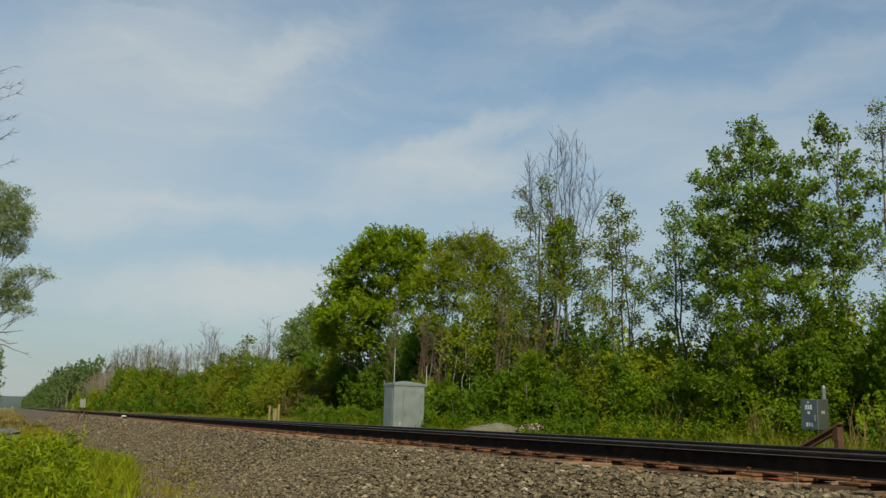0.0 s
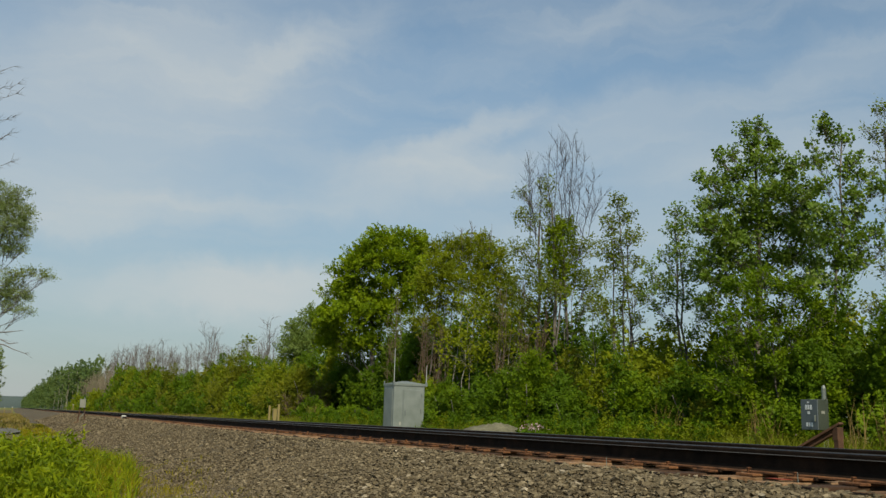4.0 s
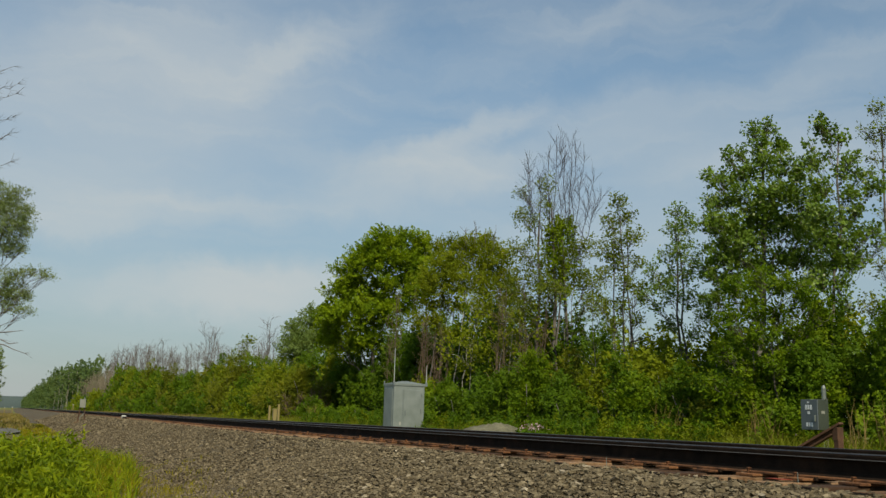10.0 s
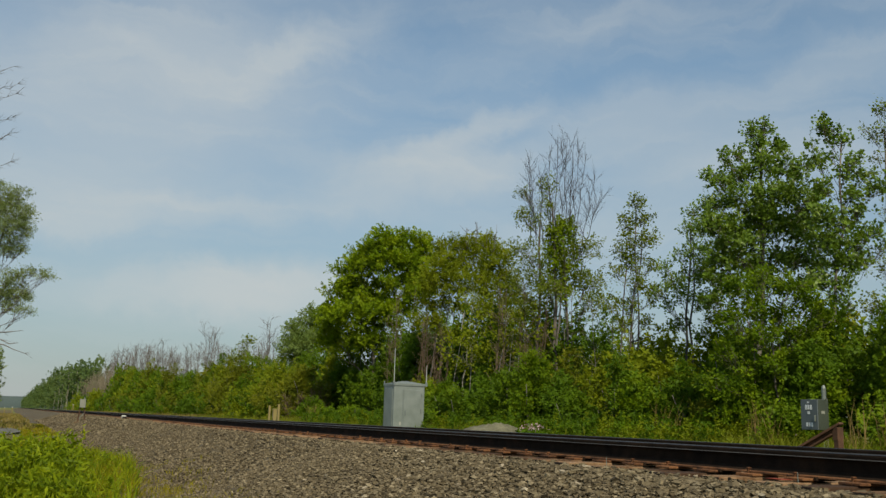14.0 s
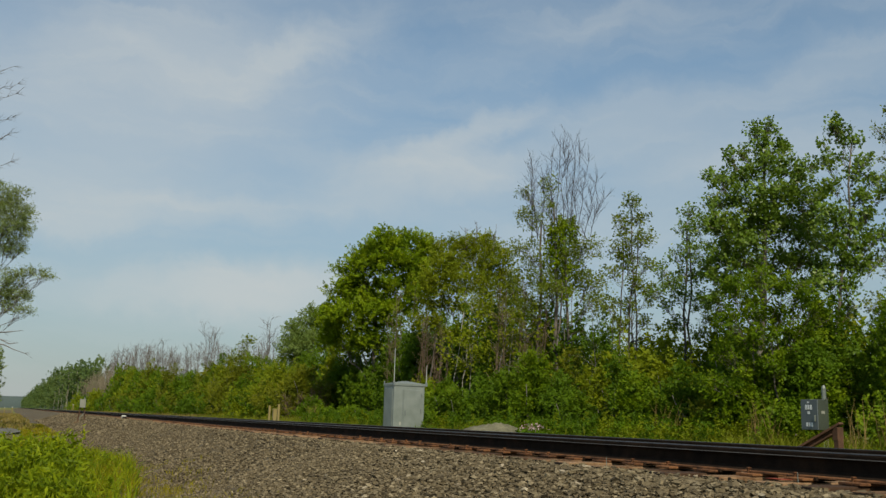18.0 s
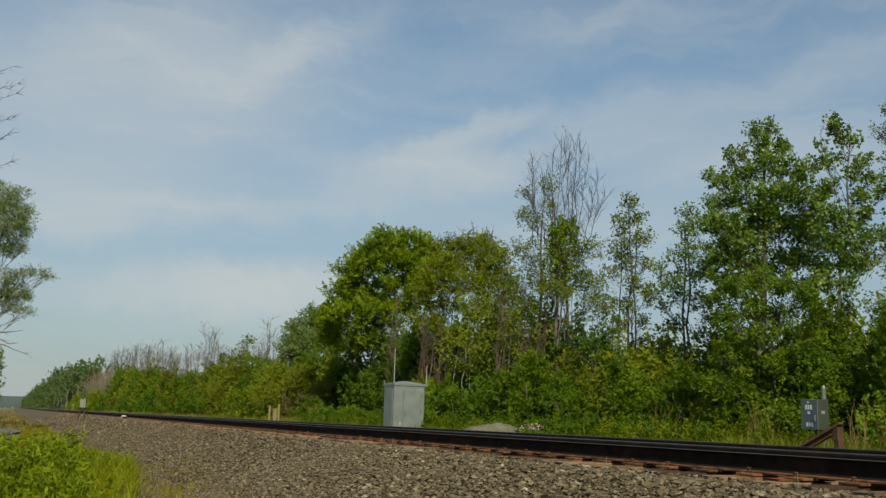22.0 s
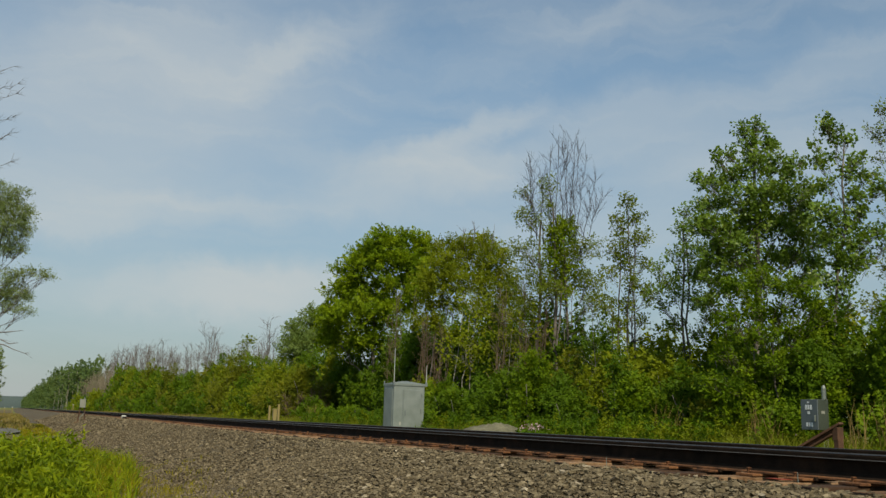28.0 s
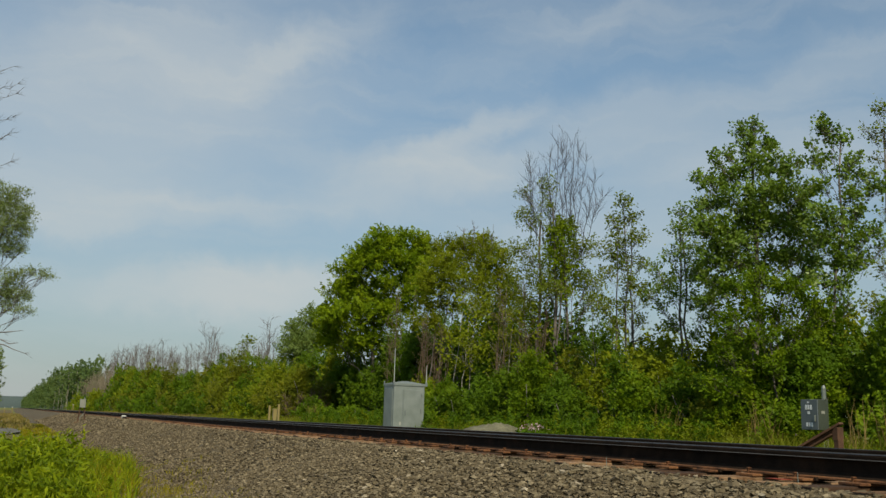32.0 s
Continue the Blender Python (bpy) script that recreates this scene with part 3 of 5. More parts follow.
def make_tree(name, label, at, lobes, leaf, leaf_len, cover, bark=None, trunk_r=0.10, trunk_to=0.75, gust="calm", height=8.0,
              leaf_wide=0.8, per=14, tight=0.16, deep=1.0, stems=((0, 0),), shell=0.5, z0=None, extra=None, loose=0.28, rise=0.35, group="trees beside the railway"):
    """A tree: trunk, one branch with its foliage for each lobe (across, up, half width, half height)."""
    bark = bark or M_BARK
    leaf_len *= 0.84
    drop = 0.0 if z0 is not None else ground_height(*at) - FAR_LOW
    lobes = [(s, z - drop, rs, rz) for s, z, rs, rz in lobes]
    base = Vector((at[0], at[1], FAR_LOW + drop - 0.05 if z0 is None else z0))
    tree = thing(name, base, label, "tree", group)
    top = max(z for _, z, _, _ in lobes)
    mean = sum(s for s, _, _, _ in lobes) / len(lobes)
    tip = np.array((*(RIGHT * mean).xy, top * trunk_to))
    for k, (ds, dd) in enumerate(stems):
        w = Wood()
        foot = np.array((*(RIGHT * ds + AHEAD * dd).xy, -0.1))
        w.limb(bent(foot, tip * (1, 1, 1 - 0.06 * k) + foot * (0.6, 0.6, 0), rough=0.009, n=8), trunk_r * (1 - 0.1 * k), trunk_r * 0.35, 8)
        trunk = child("trunk", w.mesh("trunk", bark), tree)
        SWAY.append((trunk, None, 0.4, gust, 0.0, height))
    for s, z, rs, rz in lobes:
        rd = (rs + rz) * 0.5 * deep
        d = RNG.uniform(-0.7, 0.7) * rd
        centre = np.array((*(RIGHT * s + AHEAD * d).xy, z))
        out = np.linalg.norm(centre[:2] - tip[:2] * z / top)
        za = min(max(0.3 * z, z - 0.9 * out - 0.5 * rz - 0.35), top * trunk_to)
        foot = np.array((tip[0] * za / (top * trunk_to), tip[1] * za / (top * trunk_to), za))
        rel = centre - foot
        w = Wood()
        thick = max(0.012, trunk_r * 0.30 * (1 - 0.6 * za / top)) * min(1.0, 0.45 + 0.6 * rs)
        w.limb(bent(np.zeros(3), rel, -0.06, 0.05, 6), thick, thick * 0.4, 6)
        count = int(cover * math.pi * rs * rz / (0.5 * leaf_len * leaf_len * leaf_wide))
        axes = np.abs(np.array(RIGHT)) * rs + np.abs(np.array(AHEAD)) * rd
        heart, pts, face, along = cluster_points(rel, (max(axes[0], 0.5 * rs), max(axes[1], 0.5 * rs), rz), count, per, tight, shell, loose=loose, rise=rise)
        branch = child("branch", w.mesh("branch", bark), tree, foot)
        w = Wood()
        for q in heart[:: max(1, len(heart) // 16)]:
            w.limb(bent(rel * RNG.uniform(0.45, 1.0), q, -0.05, 0.06, 4), min(0.011, thick * 0.38), 0.004, 4)
        child("twig_spray", w.mesh("twig_spray", bark), branch)["kind"] = "stuff"
        child("foliage", leaf_mesh("foliage", pts, leaf_len, leaf_len * leaf_wide, leaf, facing=face, along=along), branch)["kind"] = "stuff"
        SWAY.append((branch, Vector(foot), 0.6 * min(1.0, z / top), gust, RNG.uniform(0, 6.28), height))
    if extra:
        extra(tree)
    return tree


def bare_crown(tree, stems, twig_len, up=0.9, bark=None, gust="calm", height=8.0, n=9, top_r=0.012, sides=4):
    """Leafless upright boughs with side twigs: each stem is (across, low, high, lean)."""
    for s, low, high, lean in stems:
        w = Wood()
        p = np.array((0, 0, 0.0))
        q = np.array((*(RIGHT * lean).xy, high - low))
        line = bent(p, q, 0, 0.012, 7)
        w.limb(line, top_r * 2.2, top_r * 0.5, 5)
        for k in range(n):
            t = RNG.uniform(0.15, 0.98)
            i = min(int(t * 6), 5)
            a = line[i] + (line[i + 1] - line[i]) * (t * 6 - i)
            w_dir = RNG.normal(size=3) * np.array((0.55, 0.55, 0.1)) + np.array((0, 0, up))
            w_dir /= np.linalg.norm(w_dir)
            ln = twig_len * RNG.uniform(0.45, 1.15) * (1.15 - 0.5 * t)
            e = a + w_dir * ln
            w.limb(bent(a, e, 0, 0.03, 4), top_r * 0.8, top_r * 0.35, sides)
            for _ in range(2):
                b0 = a + (e - a) * RNG.uniform(0.3, 0.8)
                w.limb([b0, b0 + (w_dir + RNG.normal(size=3) * 0.45) * ln * 0.4], top_r * 0.5, top_r * 0.25, 3)
        b = child("bare_branch", w.mesh("bare_branch", bark or M_TWIG), tree, (*(RIGHT * s).xy, low), "leafless grey bough")
        SWAY.append((b, Vector((*(RIGHT * s).xy, low)), 0.5, gust, RNG.uniform(0, 6.28), height))


def make_shrub(name, label, at, wide, high, leaf, leaf_len, cover=2.6, lobes=5, z0=None, sway=True, group="shrubs beside the railway", leaf_wide=0.75, stalks=3, tight=0.14, category="shrub", stalk=None, small=False):
    leaf_len *= 0.84
    drop = 0.0 if z0 is not None else ground_height(*at) - FAR_LOW
    high = max(0.6, high - drop)
    base = Vector((at[0], at[1], FAR_LOW + drop - 0.03 if z0 is None else z0))
    shrub = thing(name, base, label, category, group)
    for k in range(stalks):
        w = Wood()
        e = np.array((RNG.uniform(-0.45, 0.45) * wide, RNG.uniform(-0.45, 0.45) * wide, high * RNG.uniform(0.55, 0.85)))
        w.limb(bent((e[0] * 0.15, e[1] * 0.15, -0.08), e, 0, 0.05, 5), 0.03, 0.008, 5)
        child("stem", w.mesh("stem", stalk or M_TWIG), shrub)
    chunks, faces, ways = [], [], []
    for k in range(lobes):
        t = k / max(1, lobes - 1)
        rz = high * RNG.uniform(0.22, 0.34)
        z = rz * 0.7 + (high - 1.5 * rz) * (t if k else 0.0)
        rr = wide * RNG.uniform(0.42, 0.62) * (1.0 - 0.32 * t)
        off = RNG.normal(size=2) * wide * 0.28 * (1.15 - t)
        count = int(cover * math.pi * rr * rz / (0.5 * leaf_len * leaf_len * leaf_wide))
        _, pts, face, along = cluster_points((off[0], off[1], z), (rr * 1.12, rr * 1.12, rz * 1.06), count, 12, tight * 0.8, 0.5, 10, 0.15)
        chunks.append(pts)
        faces.append(face)
        ways.append(along)
    pts, face, along = np.concatenate(chunks), np.concatenate(faces), np.concatenate(ways)
    above = pts[:, 2] > 0.02
    pts, face, along = pts[above], face[above], along[above]
    f = child("foliage", leaf_mesh("foliage", pts, leaf_len, leaf_len * leaf_wide, leaf, facing=face, along=along, small=small), shrub)
    f["kind"] = "stuff"
    if sway:
        SWAY.append((f, None, 0.5, "shrub", RNG.uniform(0, 6.28), 3.0))
    return shrub


make_tree("broadleaf_tree", "round dense bright green broadleaf tree behind the cabinet", (-47.12, 17.0),
          [(0.2, 10.18, 0.93, 0.79), (1.52, 10.34, 0.93, 0.82), (-0.63, 9.45, 0.93, 0.76), (2.32, 9.53, 0.73, 0.82), (0.88, 9.09, 1.46, 0.93), (-1.15, 8.52, 0.93, 0.82),
           (-1.78, 7.29, 0.88, 0.82), (-0.29, 7.63, 1.4, 0.88), (1.36, 7.68, 1.17, 0.88), (-2.34, 6.07, 0.82, 0.88), (-0.85, 6.12, 1.31, 0.93), (0.93, 6.32, 1.11, 0.76),
           (-1.83, 4.81, 0.93, 0.7), (-0.29, 5.03, 1.11, 0.64), (2.25, 8.16, 0.73, 0.73)],
          L_ROUND, 0.115, 8.2, trunk_r=0.16, gust="round", height=9.5, tight=0.15, per=18, shell=0.5, loose=0.2)


def olive_top(tree):
    bare_crown(tree, [(1.1, 6.9, 8.9, 0.15), (0.9, 6.9, 8.6, -0.1), (0.0, 7.3, 8.6, -0.1), (0.3, 7.3, 8.7, 0.1)], 0.6, gust="olive", height=8.5, n=7)


make_tree("young_tree", "olive-green tree with several thin grey stems", (-37.2, 17.5),
          [(-0.92, 8.43, 0.53, 0.48), (-0.25, 8.6, 0.67, 0.48), (0.57, 8.63, 0.72, 0.53), (1.15, 8.12, 0.62, 0.62), (1.71, 7.3, 0.48, 0.67), (0.21, 7.84, 1.08, 0.67),
           (-0.94, 7.55, 0.72, 0.67), (1.22, 6.74, 0.72, 0.67), (1.97, 6.32, 0.43, 0.6), (-0.01, 6.83, 1.08, 0.6), (-1.29, 6.67, 0.53, 0.58), (0.75, 5.86, 0.77, 0.38),
           (-0.73, 5.89, 0.67, 0.38), (1.91, 5.47, 0.43, 0.48), (-1.68, 5.91, 0.38, 0.43), (-1.33, 5.06, 0.43, 0.38), (-1.94, 5.12, 0.34, 0.38), (-0.46, 4.72, 0.48, 0.29), (1.25, 4.77, 0.53, 0.29), (2.1, 4.79, 0.38, 0.38),
           (-1.63, 6.91, 0.43, 0.48)],
          L_OLIVE, 0.088, 5.2, trunk_r=0.05, gust="olive", height=8.5, stems=((-1.6, 0.2), (-1.2, 0), (-0.85, 0.5), (-0.5, 0.4), (-0.2, -0.3), (0.1, 0.2), (0.45, -0.3), (0.8, 0.3), (1.15, 0.1), (1.5, -0.2)), extra=olive_top, tight=0.14, per=14)


def poplar_top(tree):
    stems = [(-1.0, 6.7, 9.9, -0.1), (-0.8, 6.9, 9.6, -0.25), (-0.55, 6.7, 9.4, -0.15), (-0.3, 6.7, 10.4, -0.05), (-0.1, 6.5, 10.8, 0.05), (0.1, 6.7, 11.1, 0.03), (0.2, 6.7, 10.9, 0.12),
             (0.35, 6.5, 10.9, 0.22), (0.5, 6.5, 10.5, 0.2), (0.55, 6.3, 10.1, 0.45), (0.75, 6.3, 9.3, 0.6), (0.8, 6.3, 8.6, 0.8)]
    bare_crown(tree, stems, 0.95, 1.1, bark=M_BOUGH, gust="bare", height=11.5, n=26, top_r=0.0078)


make_tree("poplar", "tall poplar with leafless upper boughs and sparse leaves", (-29.29, 17.5),
          [(-1.34, 9.21, 0.22, 0.24), (-1.14, 8.26, 0.4, 0.44), (-0.37, 9.51, 0.22, 0.44), (-0.51, 8.74, 0.24, 0.4), (0.05, 7.84, 0.51, 0.59), (-1.17, 7.01, 0.49, 0.49),
           (-0.65, 6.36, 0.75, 0.55), (0.51, 6.85, 0.55, 0.55), (0.57, 6.13, 0.69, 0.44), (1.12, 7.28, 0.36, 0.44), (-0.34, 5.59, 0.69, 0.44), (-1.4, 5.8, 0.4, 0.44),
           (1.33, 6.05, 0.49, 0.44), (1.09, 5.22, 0.47, 0.44), (-1.14, 5.05, 0.49, 0.36)],
          L_POPLAR, 0.080, 2.3, trunk_r=0.09, trunk_to=0.92, gust="bare", height=11.5, stems=((0, 0), (-0.7, 0.3), (0.6, -0.2)), extra=poplar_top, per=9, tight=0.13, shell=0.2, loose=0.55)
make_tree("sapling", "stand of thin pale saplings with a few olive leaves", (-33.6, 16.7), [(-0.9, 3.6, 0.8, 0.9), (0.0, 4.3, 0.9, 1.0), (0.9, 3.5, 0.8, 0.9), (0.4, 5.2, 0.8, 0.7), (-0.6, 5.4, 0.7, 0.7)],
          L_OLIVE, 0.12, 1.3, bark=M_BARK_PALE, trunk_r=0.028, trunk_to=0.98, gust="olive", height=8.5, stems=((-1.3, 0.2), (-0.9, -0.1), (-0.55, 0.2), (-0.15, 0.0), (0.25, 0.3), (0.6, -0.2), (1.0, 0.1), (1.35, 0.2)), per=6, tight=0.16, shell=0.2, loose=0.9)
make_tree("sapling", "stand of thin pale saplings with a few olive leaves", (-30.4, 16.6), [(-0.7, 3.4, 0.7, 0.9), (0.1, 4.2, 0.8, 0.9), (0.8, 3.3, 0.7, 0.9), (0.2, 5.0, 0.6, 0.6)],
          L_OLIVE, 0.11, 1.3, bark=M_BARK_PALE, trunk_r=0.026, trunk_to=0.98, gust="olive", height=8.5, stems=((-1.0, 0.2), (-0.6, -0.1), (-0.2, 0.2), (0.2, 0.0), (0.55, 0.3), (0.9, -0.2)), per=6, tight=0.16, shell=0.2, loose=0.9)
make_tree("ivy_column", "dense green creeper wrapped round a poplar stem", (-29.2, 17.2), [(0.38, 7.8, 0.36, 0.7), (0.36, 7.0, 0.42, 0.8), (0.3, 6.0, 0.4, 0.9)],
          L_ROUND, 0.10, 4.0, trunk_r=0.06, gust="bare", height=11.5, tight=0.14)
def dead_bough(tree):
    w = Wood()
    w.limb(bent((0, 0, 0), (*(RIGHT * 1.0).xy, 0.36), 0.03, 0.02, 6), 0.022, 0.007, 5)
    child("bare_branch", w.mesh("bare_branch", M_BOUGH), tree, (*(RIGHT * 0.12).xy, 2.75), "leafless grey bough")


make_tree("slender_tree", "slender young poplar with sparse fluttering leaves", (-23.61, 16.5),
          [(-0.24, 7.64, 0.21, 0.28), (-0.5, 7.05, 0.23, 0.25), (0.03, 7.27, 0.21, 0.25), (-0.34, 6.53, 0.3, 0.3), (0.19, 6.58, 0.3, 0.26), (-0.18, 5.92, 0.36, 0.3),
           (-0.01, 5.24, 0.26, 0.33), (0.35, 5.85, 0.25, 0.15), (-0.6, 6.17, 0.2, 0.21), (-0.14, 4.55, 0.23, 0.23), (-0.71, 5.56, 0.17, 0.23), (0.4, 4.91, 0.26, 0.3), (-0.82, 4.53, 0.26, 0.3), (-0.37, 3.9, 0.26, 0.23), (0.36, 4.13, 0.2, 0.2)],
          L_POPLAR, 0.08, 3.3, bark=M_BARK, trunk_r=0.04, trunk_to=0.95, gust="thin", height=8.0, stems=((0, 0), (0.35, 0.2), (-0.35, 0.1)), per=7, tight=0.11, shell=0.2, loose=0.5, extra=dead_bough)
make_tree("slender_tree", "slender young poplar with a dark trunk and sparse leaves", (-21.52, 17.0),
          [(-0.16, 7.07, 0.19, 0.2), (-0.26, 6.49, 0.29, 0.26), (0.15, 6.7, 0.28, 0.31), (0.08, 5.93, 0.4, 0.34), (-0.5, 5.75, 0.22, 0.2), (-0.21, 5.27, 0.31, 0.26),
           (0.28, 5.36, 0.31, 0.31), (-0.46, 4.62, 0.31, 0.25), (0.13, 4.55, 0.31, 0.31), (-0.74, 4.29, 0.19, 0.14), (-0.93, 5.33, 0.17, 0.2), (-1.02, 4.68, 0.16, 0.17), (-0.58, 5.02, 0.25, 0.28), (0.51, 4.09, 0.28, 0.28), (-0.32, 3.87, 0.28, 0.22), (0.27, 3.57, 0.25, 0.19)],
          L_COTTON, 0.08, 3.0, trunk_r=0.05, trunk_to=0.95, gust="thin", height=8.0, stems=((0, 0), (0.2, 0.2)), per=7, tight=0.11, shell=0.2, loose=0.5)
BROAD_CROWN = [(0.14, 8.6, 0.16, 0.2), (-0.19, 8.53, 0.15, 0.18), (0.49, 8.18, 0.25, 0.22), (-0.06, 8.16, 0.19, 0.27), (-0.52, 7.86, 0.11, 0.23), (1.2, 7.71, 0.12, 0.15),
               (-0.89, 7.7, 0.11, 0.2), (0.62, 7.66, 0.3, 0.27), (-0.03, 7.49, 0.33, 0.38), (0.97, 7.45, 0.23, 0.27), (-0.61, 7.25, 0.31, 0.31), (-1.19, 7.16, 0.27, 0.22),
               (1.39, 7.06, 0.19, 0.25), (0.95, 6.78, 0.37, 0.31), (0.3, 6.76, 0.45, 0.38), (-0.41, 6.6, 0.44, 0.35), (-1.05, 6.58, 0.37, 0.25), (1.37, 6.5, 0.33, 0.33)]
BROAD_BODY = [(0.22, 6.25, 0.49, 0.35), (1.21, 6.06, 0.25, 0.31), (-1.28, 5.99, 0.25, 0.27), (0.64, 5.97, 0.45, 0.35), (-0.93, 5.93, 0.45, 0.31), (-0.15, 5.88, 0.52, 0.35),
              (1.48, 5.78, 0.27, 0.33), (-0.58, 5.58, 0.49, 0.33), (1.11, 5.34, 0.35, 0.31), (0.4, 5.25, 0.45, 0.35), (-1.08, 5.2, 0.35, 0.31), (-0.38, 5.15, 0.45, 0.35),
              (1.38, 5.06, 0.3, 0.33), (-1.3, 4.77, 0.22, 0.27), (0.1, 4.6, 0.46, 0.3), (1.22, 4.56, 0.33, 0.27), (-0.89, 4.5, 0.38, 0.3), (-1.2, 4.11, 0.25, 0.27)]
make_tree("cottonwood", "cottonwood with large glossy leaves swaying in the wind", (-18.21, 16.5),
          BROAD_CROWN + BROAD_BODY,
          L_COTTON, 0.082, 5.9, bark=M_BARK, trunk_r=0.09, trunk_to=0.92, gust="big", height=8.5, per=10, tight=0.10, loose=0.25, shell=0.3, leaf_wide=0.9, rise=0.7)
OPEN_CROWN = [(-0.17, 8.02, 0.15, 0.14), (0.17, 7.97, 0.21, 0.15), (0.11, 7.7, 0.15, 0.14), (0.47, 7.68, 0.19, 0.1), (-0.31, 7.56, 0.09, 0.14), (0.79, 7.34, 0.11, 0.11),
              (0.17, 7.32, 0.1, 0.15), (0.58, 7.11, 0.19, 0.15), (-0.2, 7.09, 0.19, 0.2), (0.97, 6.92, 0.3, 0.15), (0.42, 6.84, 0.16, 0.11), (1.15, 6.59, 0.27, 0.19),
              (-0.06, 6.56, 0.14, 0.2)]
OPEN_BODY = [(0.62, 6.38, 0.3, 0.17), (0.8, 5.99, 0.27, 0.15), (-0.13, 5.89, 0.25, 0.25), (0.34, 5.7, 0.31, 0.25), (0.98, 5.52, 0.27, 0.15), (-0.06, 5.36, 0.29, 0.25),
             (0.52, 5.31, 0.33, 0.22), (1.31, 5.27, 0.2, 0.16), (0.81, 4.93, 0.16, 0.24), (0.12, 4.91, 0.35, 0.25), (0.56, 4.79, 0.25, 0.25), (-0.16, 4.38, 0.25, 0.22),
             (0.35, 4.33, 0.17, 0.25), (0.38, 3.79, 0.11, 0.21)]
make_tree("cottonwood", "tall cottonwood with a pale stem and open crown", (-15.92, 16.5),
          OPEN_CROWN + OPEN_BODY,
          L_COTTON, 0.082, 5.2, bark=M_BARK, trunk_r=0.05, trunk_to=0.95, gust="second", height=8.2, per=10, tight=0.10, loose=0.25, shell=0.3, leaf_wide=0.9, rise=0.7)
make_tree("cottonwood", "cottonwood with a sparse pale green crown", (-16.28, 19.0),
          [(-0.29, 8.87, 0.12, 0.17), (-0.08, 8.98, 0.14, 0.21), (-0.43, 8.31, 0.16, 0.24), (-0.08, 8.22, 0.18, 0.29), (-0.27, 7.66, 0.17, 0.14), (-0.08, 6.24, 0.13, 0.29),
           (-0.23, 4.85, 0.17, 0.34), (-0.56, 4.01, 0.24, 0.26), (-0.27, 3.96, 0.24, 0.29), (0.33, 8.55, 0.29, 0.4), (0.41, 7.4, 0.33, 0.46), (0.41, 5.98, 0.33, 0.53)],
          L_POPLAR, 0.075, 1.8, trunk_r=0.05, trunk_to=0.92, gust="second", height=8.2, per=6, tight=0.12, shell=0.3, leaf_wide=0.8, loose=0.7)
make_tree("ash_sapling", "bushy light green ash saplings in front of the cottonwood", (-15.19, 14.2),
          [(-0.73, 3.93, 0.26, 0.25), (-0.2, 4.13, 0.23, 0.24), (0.39, 3.95, 0.3, 0.25), (0.79, 3.68, 0.25, 0.25), (1.08, 3.33, 0.19, 0.27), (-0.39, 3.49, 0.37, 0.27),
           (0.25, 3.33, 0.37, 0.27), (0.65, 2.97, 0.34, 0.25), (-0.87, 3.18, 0.25, 0.26), (-0.23, 2.85, 0.31, 0.23), (0.4, 2.52, 0.34, 0.23), (0.87, 2.74, 0.23, 0.23),
           (-0.43, 2.26, 0.31, 0.23), (0.04, 2.19, 0.3, 0.21), (-1.0, 2.57, 0.23, 0.25), (-0.79, 1.77, 0.32, 0.25), (-0.21, 1.69, 0.32, 0.23), (0.37, 1.82, 0.26, 0.23), (-0.46, 1.25, 0.32, 0.21), (0.12, 1.27, 0.27, 0.18), (-0.92, 1.24, 0.23, 0.21),
           (-1.19, 1.89, 0.23, 0.25)],
          L_ASH, 0.078, 5.2, trunk_r=0.035, gust="shrub", height=4.0, leaf_wide=0.55, stems=((-0.4, 0), (0.4, 0.1), (0.1, -0.2)), per=12, tight=0.10)


def twig_stand(label, at, wide, low, high, count, bark):
    """A stand of thin leafless stems with many side twigs."""
    base = Vector((at[0], at[1], ground_height(*at) - 0.05))
    stand = thing("bare_sapling", base, label, "sapling", "trees beside the railway")
    stems = [(RNG.uniform(-wide, wide), 0.0, RNG.uniform(low, high), RNG.uniform(-0.3, 0.3)) for _ in range(count)]
    bare_crown(stand, stems, 0.7, 0.8, bark=bark, gust="calm", n=26, top_r=0.010)


twig_stand("stand of thin brown leafless saplings behind the cabinet", (-41.6, 17.2), 1.5, 4.2, 6.4, 14, M_BROWN_TWIG)
twig_stand("stand of thin brown leafless saplings among the stems", (-36.0, 16.8), 1.8, 3.6, 5.6, 14, M_BROWN_TWIG)
twig_stand("stand of thin brown leafless saplings below the poplar", (-29.6, 16.6), 1.3, 3.6, 5.6, 12, M_BROWN_TWIG)
twig_stand("dry brown leafless shrub at the end of the hedge", (-51.0, 14.6), 1.0, 0.9, 2.0, 14, M_BROWN_TWIG)
twig_stand("stand of thin grey leafless saplings beside the slender trees", (-24.6, 16.9), 0.7, 3.4, 5.2, 5, M_BARK)
make_tree("background_tree", "rounded grey-green tree farther back, haze in its leaf colour", (-74.7, 21.0),
          [(0.73, 8.9, 1.03, 0.99), (-0.3, 7.68, 1.17, 1.03), (-1.14, 6.42, 0.81, 0.81), (0.85, 6.62, 1.53, 1.17), (-0.44, 5.22, 1.35, 0.9), (2.14, 7.2, 1.12, 1.35)], L_HAZED, 0.15, 7.0, trunk_r=0.14, gust="calm", tight=0.22)


